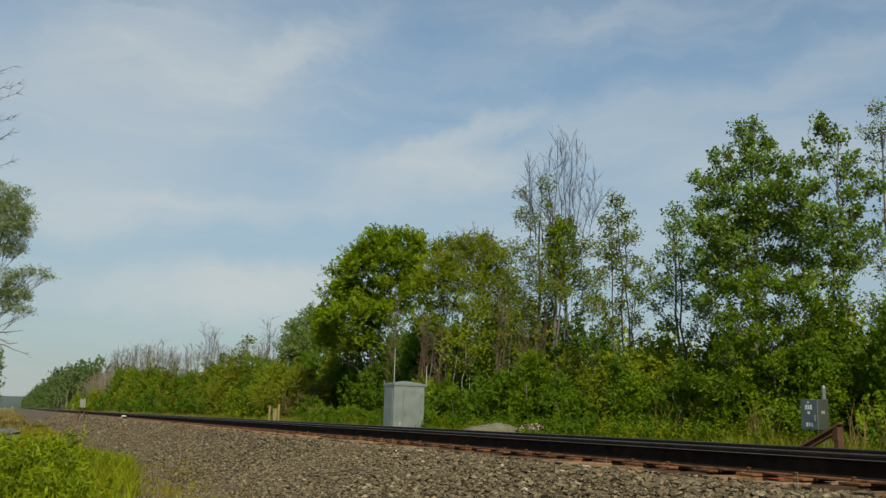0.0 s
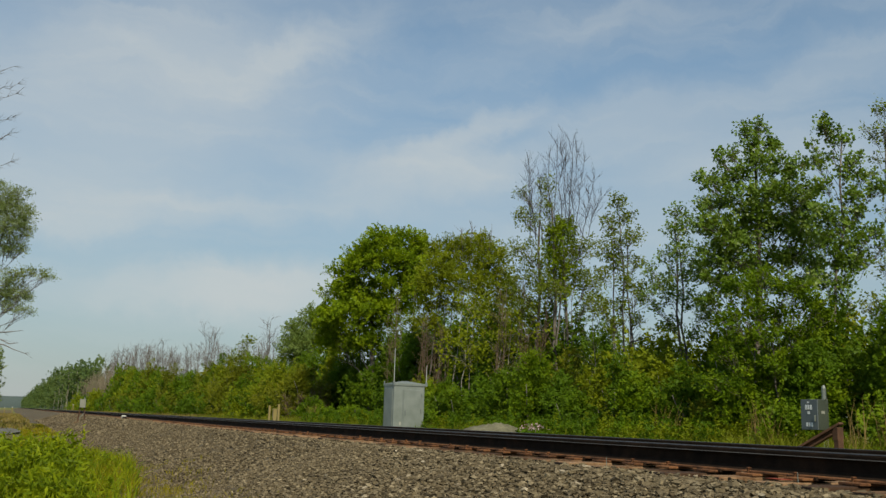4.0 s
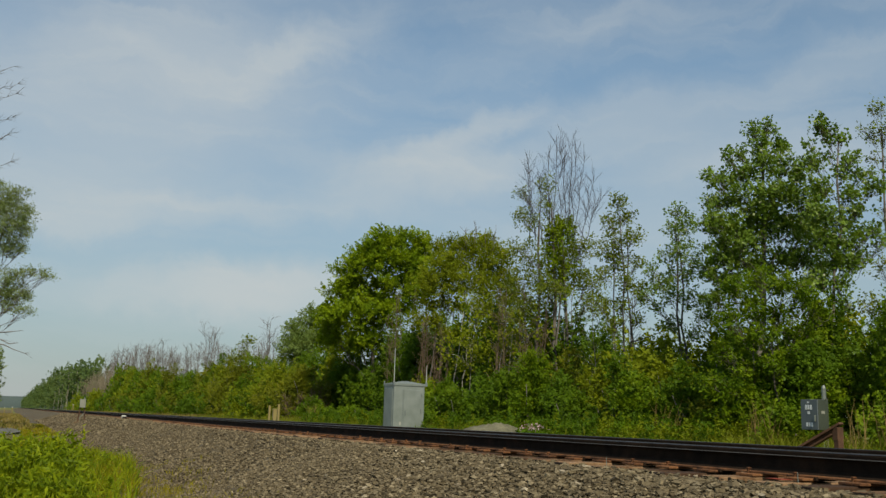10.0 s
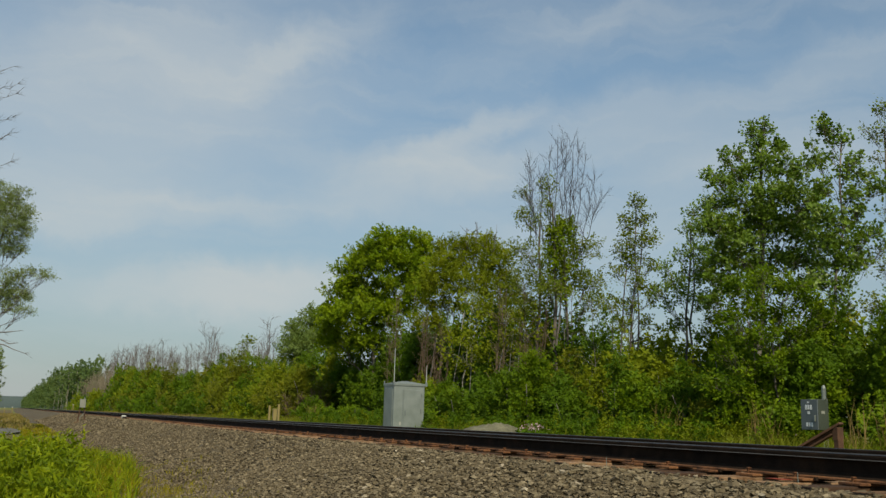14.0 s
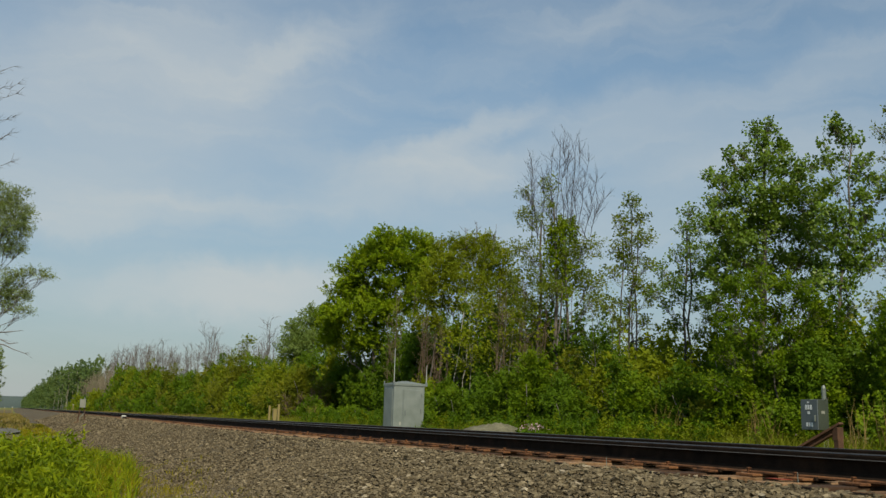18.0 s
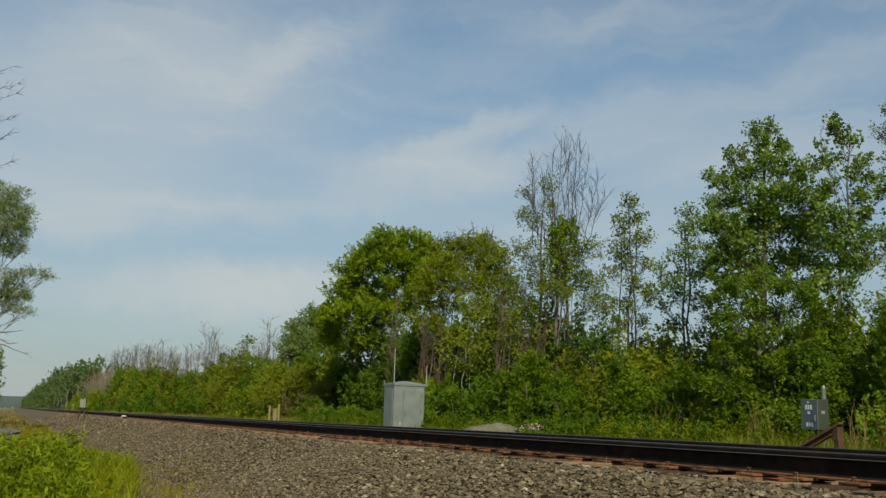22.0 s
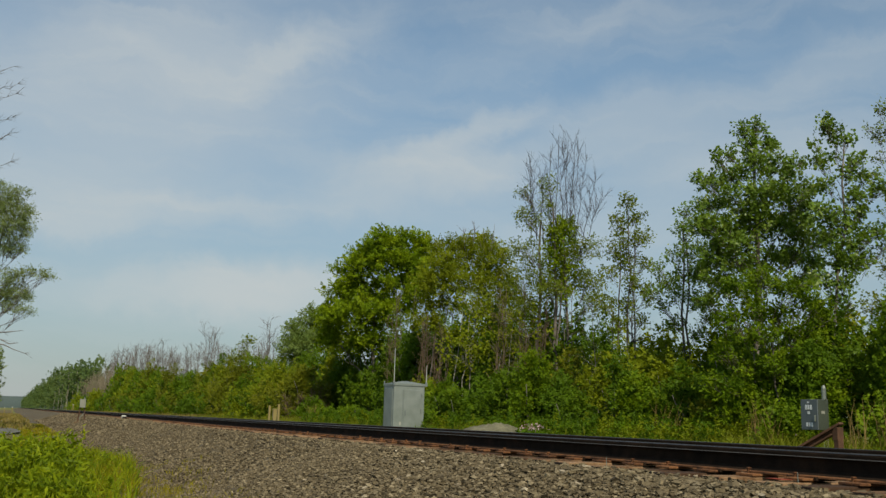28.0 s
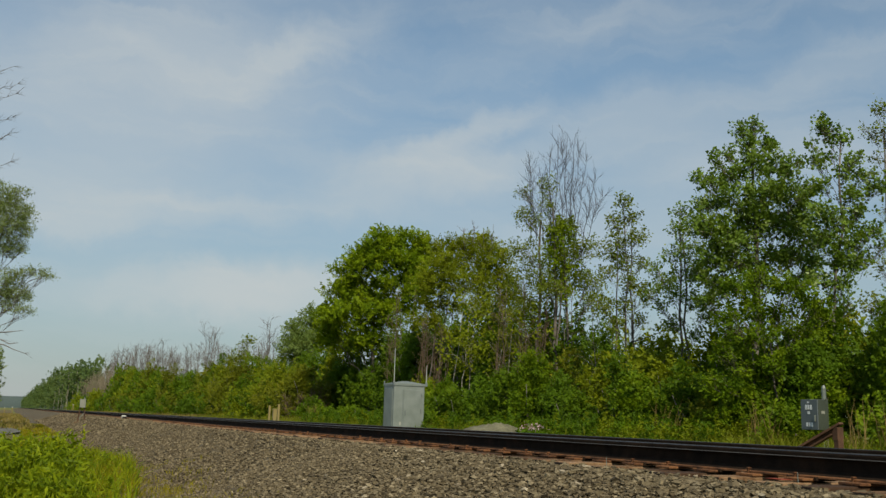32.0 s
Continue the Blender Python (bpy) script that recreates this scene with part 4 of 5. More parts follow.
# ---- shrubs along the line ----
def shrub_rows():
    rng = random.Random(11)
    tones = ((L_DEEP, "dark green leafy shrub"), (L_ASH, "bright green leafy shrub"), (L_HEDGE, "yellow-green leafy shrub"), (L_MID, "fresh green leafy shrub"), (L_OLIVE, "olive-green leafy shrub"))
    # front row, right to left; (x, y, half width, height, tone)
    near_front = [(-15.6, 14.0, 1.0, 2.4, 1), (-16.9, 14.8, 1.0, 3.0, 3), (-14.1, 13.5, 0.8, 1.5, 1), (-11.4, 13.9, 1.1, 1.9, 1), (-13.2, 15.6, 1.2, 3.5, 3), (-15.2, 15.5, 1.1, 3.7, 0),
                  (-14.5, 14.6, 0.9, 2.7, 0), (-12.6, 14.9, 0.9, 2.6, 1), (-14.3, 14.6, 0.8, 2.2, 1), (-16.4, 13.6, 0.9, 1.5, 2), (-17.7, 14.0, 1.0, 2.3, 0)]
    # tone 0 alternates here to put shade between shrubs into leaf colour
    middle_front = [(-19.2, 13.8, 1.0, 2.2, 1), (-20.6, 14.2, 1.1, 2.6, 0), (-22.0, 13.7, 1.0, 1.8, 3), (-23.3, 14.0, 1.1, 2.3, 0), (-24.6, 13.9, 1.2, 3.0, 1), (-26.2, 14.0, 1.2, 2.6, 3),
                    (-28.0, 14.2, 1.3, 2.4, 0), (-30.0, 13.9, 1.3, 2.0, 3), (-32.2, 14.3, 1.4, 2.4, 1), (-34.4, 14.5, 1.4, 2.6, 4)]
    # the tall tone 0 shrubs also darken the shaded hollow by their colour
    far_front = [(-36.8, 14.6, 1.4, 2.0, 0), (-41.6, 16.1, 1.6, 2.6, 0), (-46.8, 17.2, 1.7, 3.7, 0), (-49.4, 17.2, 1.8, 4.2, 0), (-52.0, 17.1, 1.7, 4.1, 0), (-54.0, 17.0, 1.6, 3.2, 0),
                 (-48.8, 14.4, 1.5, 1.9, 3), (-43.5, 14.0, 1.1, 1.3, 3), (-41.4, 14.0, 1.1, 1.5, 1), (-39.4, 13.8, 1.0, 1.3, 3), (-46.0, 14.2, 1.2, 1.5, 1)]
    for x, y, w, h, t in near_front + middle_front + far_front:
        make_shrub("shrub", tones[t][1] + " on the verge", (x, y), w, h, tones[t][0], 0.108 if x < -26 else 0.090, 2.5, 8, tight=0.12 if x < -26 else 0.105, leaf_wide=0.55)
    # second row behind it, closing the gaps under the trees
    x = -13.0
    while x > -62:
        t = rng.choice((0, 3, 0, 3, 4))
        make_shrub("shrub", tones[t][1] + " under the trees", (x, 17.5 + rng.uniform(-0.6, 1.5)), 1.5, rng.uniform(3.3, 4.0) + (1.6 if x < -27.5 else 0.0) - (0.2 if -24 < x < -18.5 else 0.0), tones[t][0], 0.14, 1.6, 8, sway=False, small=True)
        x -= rng.uniform(1.5, 2.1)
    # taller brush standing between the tree stems
    near_brush = [(-26.4, 16.2, 1.3, 3.3, 2), (-24.8, 16.4, 1.4, 3.1, 4), (-22.8, 17.4, 1.6, 3.4, 3), (-20.6, 17.2, 1.6, 3.4, 3), (-19.2, 17.4, 1.5, 3.5, 0), (-17.0, 17.6, 1.5, 4.1, 0),
                  (-14.9, 17.4, 1.2, 4.1, 0), (-13.6, 17.0, 1.3, 4.0, 0), (-21.6, 16.2, 1.1, 3.4, 4), (-21.2, 15.5, 1.7, 2.9, 4), (-22.8, 15.7, 1.6, 3.1, 4), (-19.7, 15.3, 1.4, 2.8, 4),
                  (-23.4, 17.8, 2.0, 4.0, 4), (-21.0, 18.2, 2.0, 4.2, 4), (-14.2, 17.0, 1.3, 3.9, 3), (-14.6, 18.0, 1.7, 4.3, 0)]
    far_brush = [(-30.6, 19.2, 1.3, 5.2, 0), (-28.6, 19.0, 1.2, 5.0, 0), (-35.0, 19.4, 1.4, 5.6, 0), (-50.0, 20.5, 1.8, 6.6, 0), (-47.0, 20.5, 1.8, 6.6, 0), (-53.0, 20.5, 1.8, 6.4, 0),
                 (-44.4, 19.6, 1.5, 6.2, 0), (-33.2, 19.2, 1.4, 5.6, 0), (-38.4, 19.4, 1.4, 5.8, 0), (-36.4, 18.6, 1.2, 5.6, 0), (-41.0, 17.0, 1.4, 5.0, 0), (-42.0, 20.0, 1.8, 5.2, 0),
                 (-40.2, 19.6, 1.7, 4.8, 0), (-44.0, 20.0, 1.8, 5.6, 0), (-39.4, 18.3, 1.1, 4.6, 0), (-41.6, 18.4, 1.1, 5.0, 0)]
    for x, y, w, h, t in near_brush + far_brush:
        make_shrub("shrub", tones[t][1] + " between the stems", (x, y), w, h, tones[t][0], 0.115 if x < -20 else 0.095, 1.5, 8, sway=False, small=True)
    make_tree("sapling", "light green sapling rising above the hedge", (-70.6, 15.4), [(0.1, 6.2, 0.45, 0.7), (-0.2, 5.3, 0.8, 0.7), (0.4, 4.8, 0.9, 0.7)], L_POPLAR, 0.15, 1.6,
              trunk_r=0.05, gust="calm", per=10, tight=0.2)
    # low green growth before the brown brush
    for k in range(16):
        make_shrub("shrub", tones[0][1] + " before the bare brush", (-168 - 4.4 * k, 13.6 + rng.uniform(-0.4, 0.4)), 2.6, rng.uniform(2.8, 4.4), (L_DEEP, L_OLIVE)[k % 2], 0.26, 2.4, 6, sway=False, tight=0.4, small=True, group="long hedge beside the railway")
    # the long yellow-green hedge running away along the line
    x = -52.0
    while x > -165:
        t = rng.choice((2, 2, 1, 3, 4))
        h = float(np.interp(-x, (50, 58, 64, 70, 77, 88, 100, 118, 140, 175), (3.6, 3.7, 4.2, 5.1, 5.1, 4.8, 5.2, 6.0, 7.2, 7.8))) + rng.uniform(-0.9, 0.5)
        make_shrub("shrub", tones[t][1] + " in the long hedge", (x, 15.2 + rng.uniform(-0.5, 0.8)), 2.7, h, tones[t][0], 0.095 + 0.0008 * -x, 1.6, 9, sway=False, tight=0.2, small=True, group="long hedge beside the railway")
        x -= rng.uniform(1.7, 2.6) * (1 + -x / 200)
    # low darker growth along the hedge's foot
    x = -55.0
    while x > -165:
        make_shrub("shrub", "low dark green shrub at the foot of the hedge", (x, 13.4 + rng.uniform(-0.3, 0.4)), 1.8, rng.uniform(1.5, 2.4) + 0.006 * -x, (L_DEEP, L_MID, L_DEEP, L_HEDGE)[rng.randrange(4)], 0.10 + 0.0008 * -x, 1.6, 6,
                   sway=False, tight=0.2, small=True, group="long hedge beside the railway")
        x -= rng.uniform(2.2, 3.4) * (1 + -x / 200)


shrub_rows()


def far_woods():
    """Woods along the line out to the vanishing point, and a belt that closes the view behind the verge."""
    pts, face, ways = [], [], []
    x = -226.0
    while x > -1700:
        h = 2.8 + 0.026 * -x + 4.0 * RNG.random() if x > -420 else 14.0 + 4 * RNG.random()
        _, p, q, r = cluster_points((x, 16.5 + RNG.uniform(-1.5, 2.5), h * 0.5 - 0.6), (4.5, 3.0, h * 0.52), 850, 10, 0.35, 0.4)
        pts.append(p)
        face.append(q)
        ways.append(r)
        x -= RNG.uniform(2.5, 4.5) * (1 + -x / 500)
    me = leaf_mesh("far_woods", np.concatenate(pts), 0.52, 0.42, L_FAR, facing=np.concatenate(face), along=np.concatenate(ways), small=True)
    thing("far_woods", (0, 0, 0), "hazy green woods lining the distant track", "woods", kind="stuff", data=me)
    pts, face, ways = [], [], []
    for k in range(70):
        x = 6 - 2.2 * k
        h = 3.2 + 0.9 * RNG.random() + (0.016 * -x if x < 0 else 0)
        _, p, q, r = cluster_points((x, 24 + RNG.uniform(-1.5, 3), h * 0.5 - 0.6), (2.2, 1.6, h * 0.55), 620, 10, 0.30, 0.2)
        pts.append(p)
        face.append(q)
        ways.append(r)
    me = leaf_mesh("back_thicket", np.concatenate(pts), 0.24, 0.17, L_OLIVE, facing=np.concatenate(face), along=np.concatenate(ways), small=True)
    thing("back_thicket", (0, 0, 0), "low dark thicket behind the trees", "thicket", kind="stuff", data=me)
    # low wooded ridge on the horizon
    verts, faces = [], []
    n = 120
    for i in range(n + 1):
        a = math.pi * (0.35 + 0.9 * i / n)
        x, y = 2600 * math.cos(a), 2600 * math.sin(a)
        h = 30 + 10 * noise.noise((i * 0.12, 0.5, 0)) + 4 * noise.noise((i * 0.9, 2.5, 0))
        verts += [(x, y, -5), (x, y, h), (x * 1.2, y * 1.2, -5)]
    for i in range(n):
        faces += [(i * 3, i * 3 + 3, i * 3 + 4, i * 3 + 1), (i * 3 + 1, i * 3 + 4, i * 3 + 5, i * 3 + 2)]
    thing("far_ridge", (0, 0, 0), "low wooded ridge on the horizon, haze in its blue-green colour", "ridge", kind="structure", data=mesh_from("far_ridge", verts, faces, M_HILL, True))


far_woods()


def bare_trees():
    """Leafless trees standing above the long hedge."""
    for x, y, h, wide in ((-202, 19, 14.4, 2.4), (-191, 20, 14.4, 2.2), (-176, 20, 13.0, 2.0), (-163, 20, 12.5, 1.8), (-159, 21, 12.4, 1.8), (-148, 20, 11.0, 1.6), (-137, 20, 10.2, 1.3), (-124, 20, 9.4, 1.2),
                          (-113, 19, 9.0, 1.2), (-105.6, 19, 10.8, 1.3), (-101, 19.5, 9.0, 1.0), (-88, 19, 7.6, 0.8), (-81, 19, 7.4, 0.9), (-78, 19, 9.2, 1.0), (-215, 18, 13.5, 2.2), (-196, 18, 12.8, 2.4), (-184, 18, 12.6, 2.4), (-170, 18, 11.6, 2.2), (-156, 18, 11.2, 2.0), (-152, 22, 12.2, 2.0),
                          (-143, 18, 10.0, 1.8), (-131, 18, 9.2, 1.5), (-118, 18, 8.4, 1.3), (-109, 20, 9.6, 1.3), (-96, 19, 8.0, 1.2), (-92, 20, 8.2, 1.0), (-84, 20, 8.0, 1.0)):
        tree = thing("bare_tree", (x, y, FAR_LOW - 0.05), "leafless grey tree above the hedge", "tree", "leafless trees")
        w = Wood()
        w.limb(bent((0, 0, -0.1), (0.1, 0.1, h * 0.5), 0, 0.01, 5), 0.012 * h, 0.008 * h, 6)
        child("trunk", w.mesh("trunk", M_TWIG), tree)
        r = 0.007 + 0.00010 * -x
        stems = [(RNG.uniform(-0.25, 0.25) * wide, h * 0.42, h * RNG.uniform(0.78, 1.0), RNG.uniform(-0.6, 0.6) * wide) for _ in range(6)]
        bare_crown(tree, stems, h * 0.16, 0.8, gust="calm", n=14, top_r=r)


def brown_brush():
    """A stand of leafless brown brush by the far end of the hedge."""
    w = Wood()
    for k in range(520):
        x, y = RNG.uniform(-236, -166), RNG.uniform(14.2, 17.5)
        h = RNG.uniform(4.5, 9.0)
        w.limb([(x, y, FAR_LOW - 0.1), (x + RNG.normal() * 0.4, y + RNG.normal() * 0.3, FAR_LOW + h * 0.6), (x + RNG.normal() * 0.9, y + RNG.normal() * 0.6, FAR_LOW + h)], 0.05, 0.02, 3)
    thing("bare_brush", (0, 0, 0), "leafless brown brush beside the distant track", "brush", kind="stuff", data=w.mesh("bare_brush", M_BRUSH))


def birches():
    for x, h, off in ((-246, 11, 0), (-262, 13, 0.4), (-285, 12, -0.3), (-300, 14, 0.2), (-322, 14, -0.2), (-350, 15, 0.1), (-390, 15, 0.3)):
        make_tree("birch", "slim birch with a pale trunk at the wood's edge", (x, 14.2 + off), [(0, h * 0.85, 1.6, h * 0.14), (0.6, h * 0.7, 1.5, h * 0.12), (-0.8, h * 0.68, 1.4, h * 0.1)],
                  L_FAR, 0.5, 1.4, bark=M_BIRCH, trunk_r=0.11, trunk_to=0.95, gust="calm", tight=0.5, group="birches", stems=((0, 0), (1.6, 0.5)))


def far_posts():
    for x, y, h, r in ((-160, -0.9, 1.0, 0.07), (-150, 0.15, 1.1, 0.07), (-190, 10.4, 1.9, 0.09)):
        ob = thing("fence_post", (x, y, LOW), "small pale wooden post far along the line", "post", "far posts")
        part("shaft", rod((0, 0, -0.1), (0, 0, h), r, r * 0.9, 8), M_POST_TAN, ob)
        part("top", rod((0, 0, h), (0, 0, h + 0.12), r * 1.25, r * 0.6, 8), M_WHITE, ob)


bare_trees()
brown_brush()
birches()
far_posts()


# ---- trackside equipment ----
def relay_cabinet():
    """Two-door aluminium signal cabinet with a shallow hipped lid and two whip antennas."""
    cab = thing("signal_cabinet", (-28.01, 11.2, -0.24), "grey metal signal cabinet with two white whip antennas", "cabinet")
    w, d, h = 0.86, 1.02, 1.52        # along the line, across it, height
    part("plinth", box(w + 0.06, d + 0.06, 0.16, (0, 0, 0.06), 0.01), M_CABINET_TRIM, cab, "pale concrete base")
    part("body", box(w, d, h, (0, 0, 0.12 + h / 2), 0.012), M_CABINET, cab)
    bm = bmesh.new()
    z0 = 0.12 + h
    ring = [(-w / 2 - 0.02, -d / 2 - 0.02), (w / 2 + 0.02, -d / 2 - 0.02), (w / 2 + 0.02, d / 2 + 0.02), (-w / 2 - 0.02, d / 2 + 0.02)]
    vs = [bm.verts.new((a, b, z0 - 0.03)) for a, b in ring] + [bm.verts.new((a, b, z0 + 0.035)) for a, b in ring]
    vs += [bm.verts.new((a * 0.2, b * 0.2, z0 + 0.12)) for a, b in ring]
    for k in range(4):
        e = (k + 1) % 4
        bm.faces.new((vs[k], vs[e], vs[4 + e], vs[4 + k]))
        bm.faces.new((vs[4 + k], vs[4 + e], vs[8 + e], vs[8 + k]))
    bm.faces.new((vs[8], vs[9], vs[10], vs[11]))
    bm.faces.new((vs[3], vs[2], vs[1], vs[0]))
    part("lid", bm, M_CABINET, cab, "shallow hipped metal lid")
    door = part("door", box(0.022, d * 0.56, h * 0.86, (w / 2 + 0.012, 0.1, 0.12 + h * 0.47), 0.006), M_CABINET, cab)
    part("handle", box(0.03, 0.03, 0.16, (w / 2 + 0.035, -0.13, 0.78), 0.006), M_CABINET_TRIM, door, "small latch handle")
    part("seam", box(0.006, 0.012, h * 0.84, (w / 2 + 0.003, -0.21, 0.12 + h * 0.47), 0.0), M_CABINET_TRIM, door)
    for z in (0.35, 0.8, 1.3):
        part("hinge", rod((w / 2 + 0.02, d * 0.39, z), (w / 2 + 0.02, d * 0.39, z + 0.1), 0.012), M_CABINET_TRIM, door)
    part("label_plate", box(0.004, 0.05, 0.09, (w / 2 + 0.003, -0.28, 0.46), 0.0), M_WHITE, cab, "small white notice plate")
    part("side_door", box(w * 0.8, 0.018, h * 0.86, (0, -d / 2 - 0.009, 0.12 + h * 0.5), 0.006), M_CABINET, cab)
    top = 0.12 + h
    for y, tall in ((-d / 2 - 0.01, 1.1), (d / 2 + 0.05, 0.62)):
        ant = part("antenna", rod((w / 2, y, top + 0.02), (w / 2, y, top + 0.02 + tall), 0.014, 0.009, 8), M_ANTENNA, cab, "white whip antenna")
        part("bracket", box(0.07, 0.06, 0.13, (w / 2, y, top + 0.03), 0.008), M_CABINET_TRIM, ant)
    part("lifting_eye", rod((-w / 2, -d / 2, top), (-w / 2, -d / 2, top + 0.12), 0.022), M_CABINET_TRIM, cab)
    return cab


def meter_box():
    """Grey disconnect box on a post, its face carrying rows of pale stickers, a conduit rising beside it."""
    ob = thing("electric_meter_box", (-12.98, 13.09, 0.0), "dark grey electrical box with white stickers on a post", "electrical box")
    w, d, z, h = 0.40, 0.24, 0.37, 0.54
    part("post", box(0.09, 0.09, 1.0, (0.05, d / 2 + 0.05, 0.42), 0.008), M_BARK, ob, "weathered wooden post")
    part("body", box(w, d, h, (0, 0, z + h / 2), 0.012), M_PANEL_SIDE, ob)
    door = part("door", box(w - 0.01, 0.02, h - 0.01, (0, -d / 2 - 0.011, z + h / 2), 0.006), M_PANEL, ob, "dark blue-grey box door")
    for k in range(3):
        part("sticker", box(0.042, 0.004, 0.085, (-0.07 + 0.058 * k, -d / 2 - 0.022, z + h * 0.74), 0.0), M_STICKER, door, "white sticker")
        part("sticker", box(0.042, 0.004, 0.07, (-0.055 + 0.058 * k, -d / 2 - 0.022, z + h * 0.18), 0.0), M_STICKER, door, "white sticker")
    part("sticker", box(0.06, 0.004, 0.05, (-0.01, -d / 2 - 0.022, z + h * 0.56), 0.0), M_STICKER, door, "white sticker")
    part("sticker", box(0.03, 0.004, 0.03, (-0.02, -d / 2 - 0.022, z + h * 0.9), 0.0), M_STICKER, door, "white sticker")
    part("sticker", box(0.004, 0.08, 0.05, (w / 2 + 0.004, -0.02, z + h * 0.58), 0.0), M_CASE, ob, "faded sticker")
    part("handle", box(0.022, 0.035, 0.11, (w / 2 - 0.055, -d / 2 - 0.035, z + h * 0.38), 0.008), M_CONDUIT, door, "grey lever handle")
    part("conduit", rod((w / 2 - 0.03, 0.05, z + h), (w / 2 - 0.03, 0.05, z + h + 0.2), 0.04, 0.04, 12), M_CONDUIT, ob, "grey conduit stub")
    part("conduit_cap", rod((w / 2 - 0.03, 0.05, z + h + 0.2), (w / 2 - 0.03, 0.05, z + h + 0.25), 0.04, 0.02, 12), M_CONDUIT, ob)
    part("conduit", rod((w / 2 - 0.06, 0.05, -0.1), (w / 2 - 0.06, 0.05, z + 0.02), 0.03, 0.03, 12), M_CONDUIT, ob)


def rail_brace():
    """A rusted steel post with a long raking strut, an old end-of-siding brace."""
    ob = thing("steel_brace", (-9.05, 9.5, -0.60), "rusted steel post with a raking strut", "brace")
    part("post", box(0.075, 0.09, 1.02, (0, 0, 0.5), 0.006), M_BRACE, ob)
    a, b = Vector((0.02, 0.01, 1.05)), Vector((-1.05, -0.35, 0.40))
    d = b - a
    turn = d.to_track_quat("X", "Z").to_matrix()
    mid = (a + b) / 2
    part("strut", box(d.length + 0.04, 0.12, 0.03, mid, 0.005, turn), M_BRACE, ob)
    part("strut_web", box(d.length - 0.1, 0.02, 0.07, mid - Vector((0.02, 0, 0.05)), 0.003, turn), M_BRACE, ob)
    part("strut_flange", box(d.length - 0.16, 0.10, 0.02, mid - Vector((0.03, 0, 0.09)), 0.004, turn), M_BRACE, ob)
    part("gusset", box(0.09, 0.10, 0.16, (-0.01, 0, 0.93), 0.004), M_BRACE, ob)
    part("foot", box(0.2, 0.2, 0.12, (-1.15, -0.36, 0.1), 0.01), M_BRACE, ob)
    part("foot_post", box(0.07, 0.07, 0.5, (-1.02, -0.35, 0.2), 0.006), M_BRACE, ob)


def switch_box():
    """Small pale instrument case on two splayed legs beside the line."""
    ob = thing("instrument_case", (-57.0, 3.6, -0.30), "pale grey instrument case on two metal legs", "instrument case")
    part("case", box(0.24, 0.30, 0.44, (0, 0, 0.98), 0.02), M_CASE, ob)
    part("case_lid", box(0.27, 0.33, 0.04, (0, 0, 1.21), 0.012), M_CASE, ob)
    for s in (-1, 1):
        part("leg", rod((0, 0.20 * s, -0.2), (0, 0.11 * s, 0.78), 0.04, 0.035, 8), M_BRACE, ob, "rusty metal leg")
    part("brace", rod((0, -0.17, 0.1), (0, 0.14, 0.5), 0.02, 0.02, 6), M_CONDUIT, ob)
    part("vent", rod((0.0, 0.08, 1.2), (0.0, 0.08, 1.34), 0.03, 0.03, 8), M_CONDUIT, ob)
    part("foot_plate", box(0.3, 0.7, 0.05, (0, 0, -0.05), 0.01), M_TIE, ob)


def point_machine():
    ob = thing("track_box", (-46.2, 4.75, -0.06), "small white box on a dark base beside the rail", "track box")
    part("base", box(0.8, 0.30, 0.10, (0.2, 0, 0.03), 0.01), M_RAIL, ob, "dark flat base")
    part("cover", box(0.22, 0.22, 0.15, (-0.2, 0, 0.14), 0.05), M_WHITE, ob)
    part("motor", box(0.3, 0.16, 0.09, (0.2, 0, 0.11), 0.02), M_RAIL, ob)


def marker_posts():
    ob = thing("marker_post", (-42.72, 10.6, -0.30), "tan plastic utility marker post in the verge", "marker post", "tan marker posts")
    part("post", box(0.09, 0.09, 1.05, (0, 0, 0.5), 0.012), M_POST_TAN, ob)
    part("cap", box(0.10, 0.10, 0.06, (0, 0, 1.04), 0.02), M_POST_TAN, ob)
    copy_thing(ob, Matrix.Translation((-41.1, 10.6, -0.24)))
    cab = thing("pedestal", (-41.75, 10.6, -0.30), "tan utility pedestal between marker posts", "pedestal")
    part("body", box(0.2, 0.18, 0.92, (0, 0, 0.42), 0.03), M_POST_TAN, cab)
    part("lid", box(0.23, 0.21, 0.07, (0, 0, 0.9), 0.03), M_POST_TAN, cab)


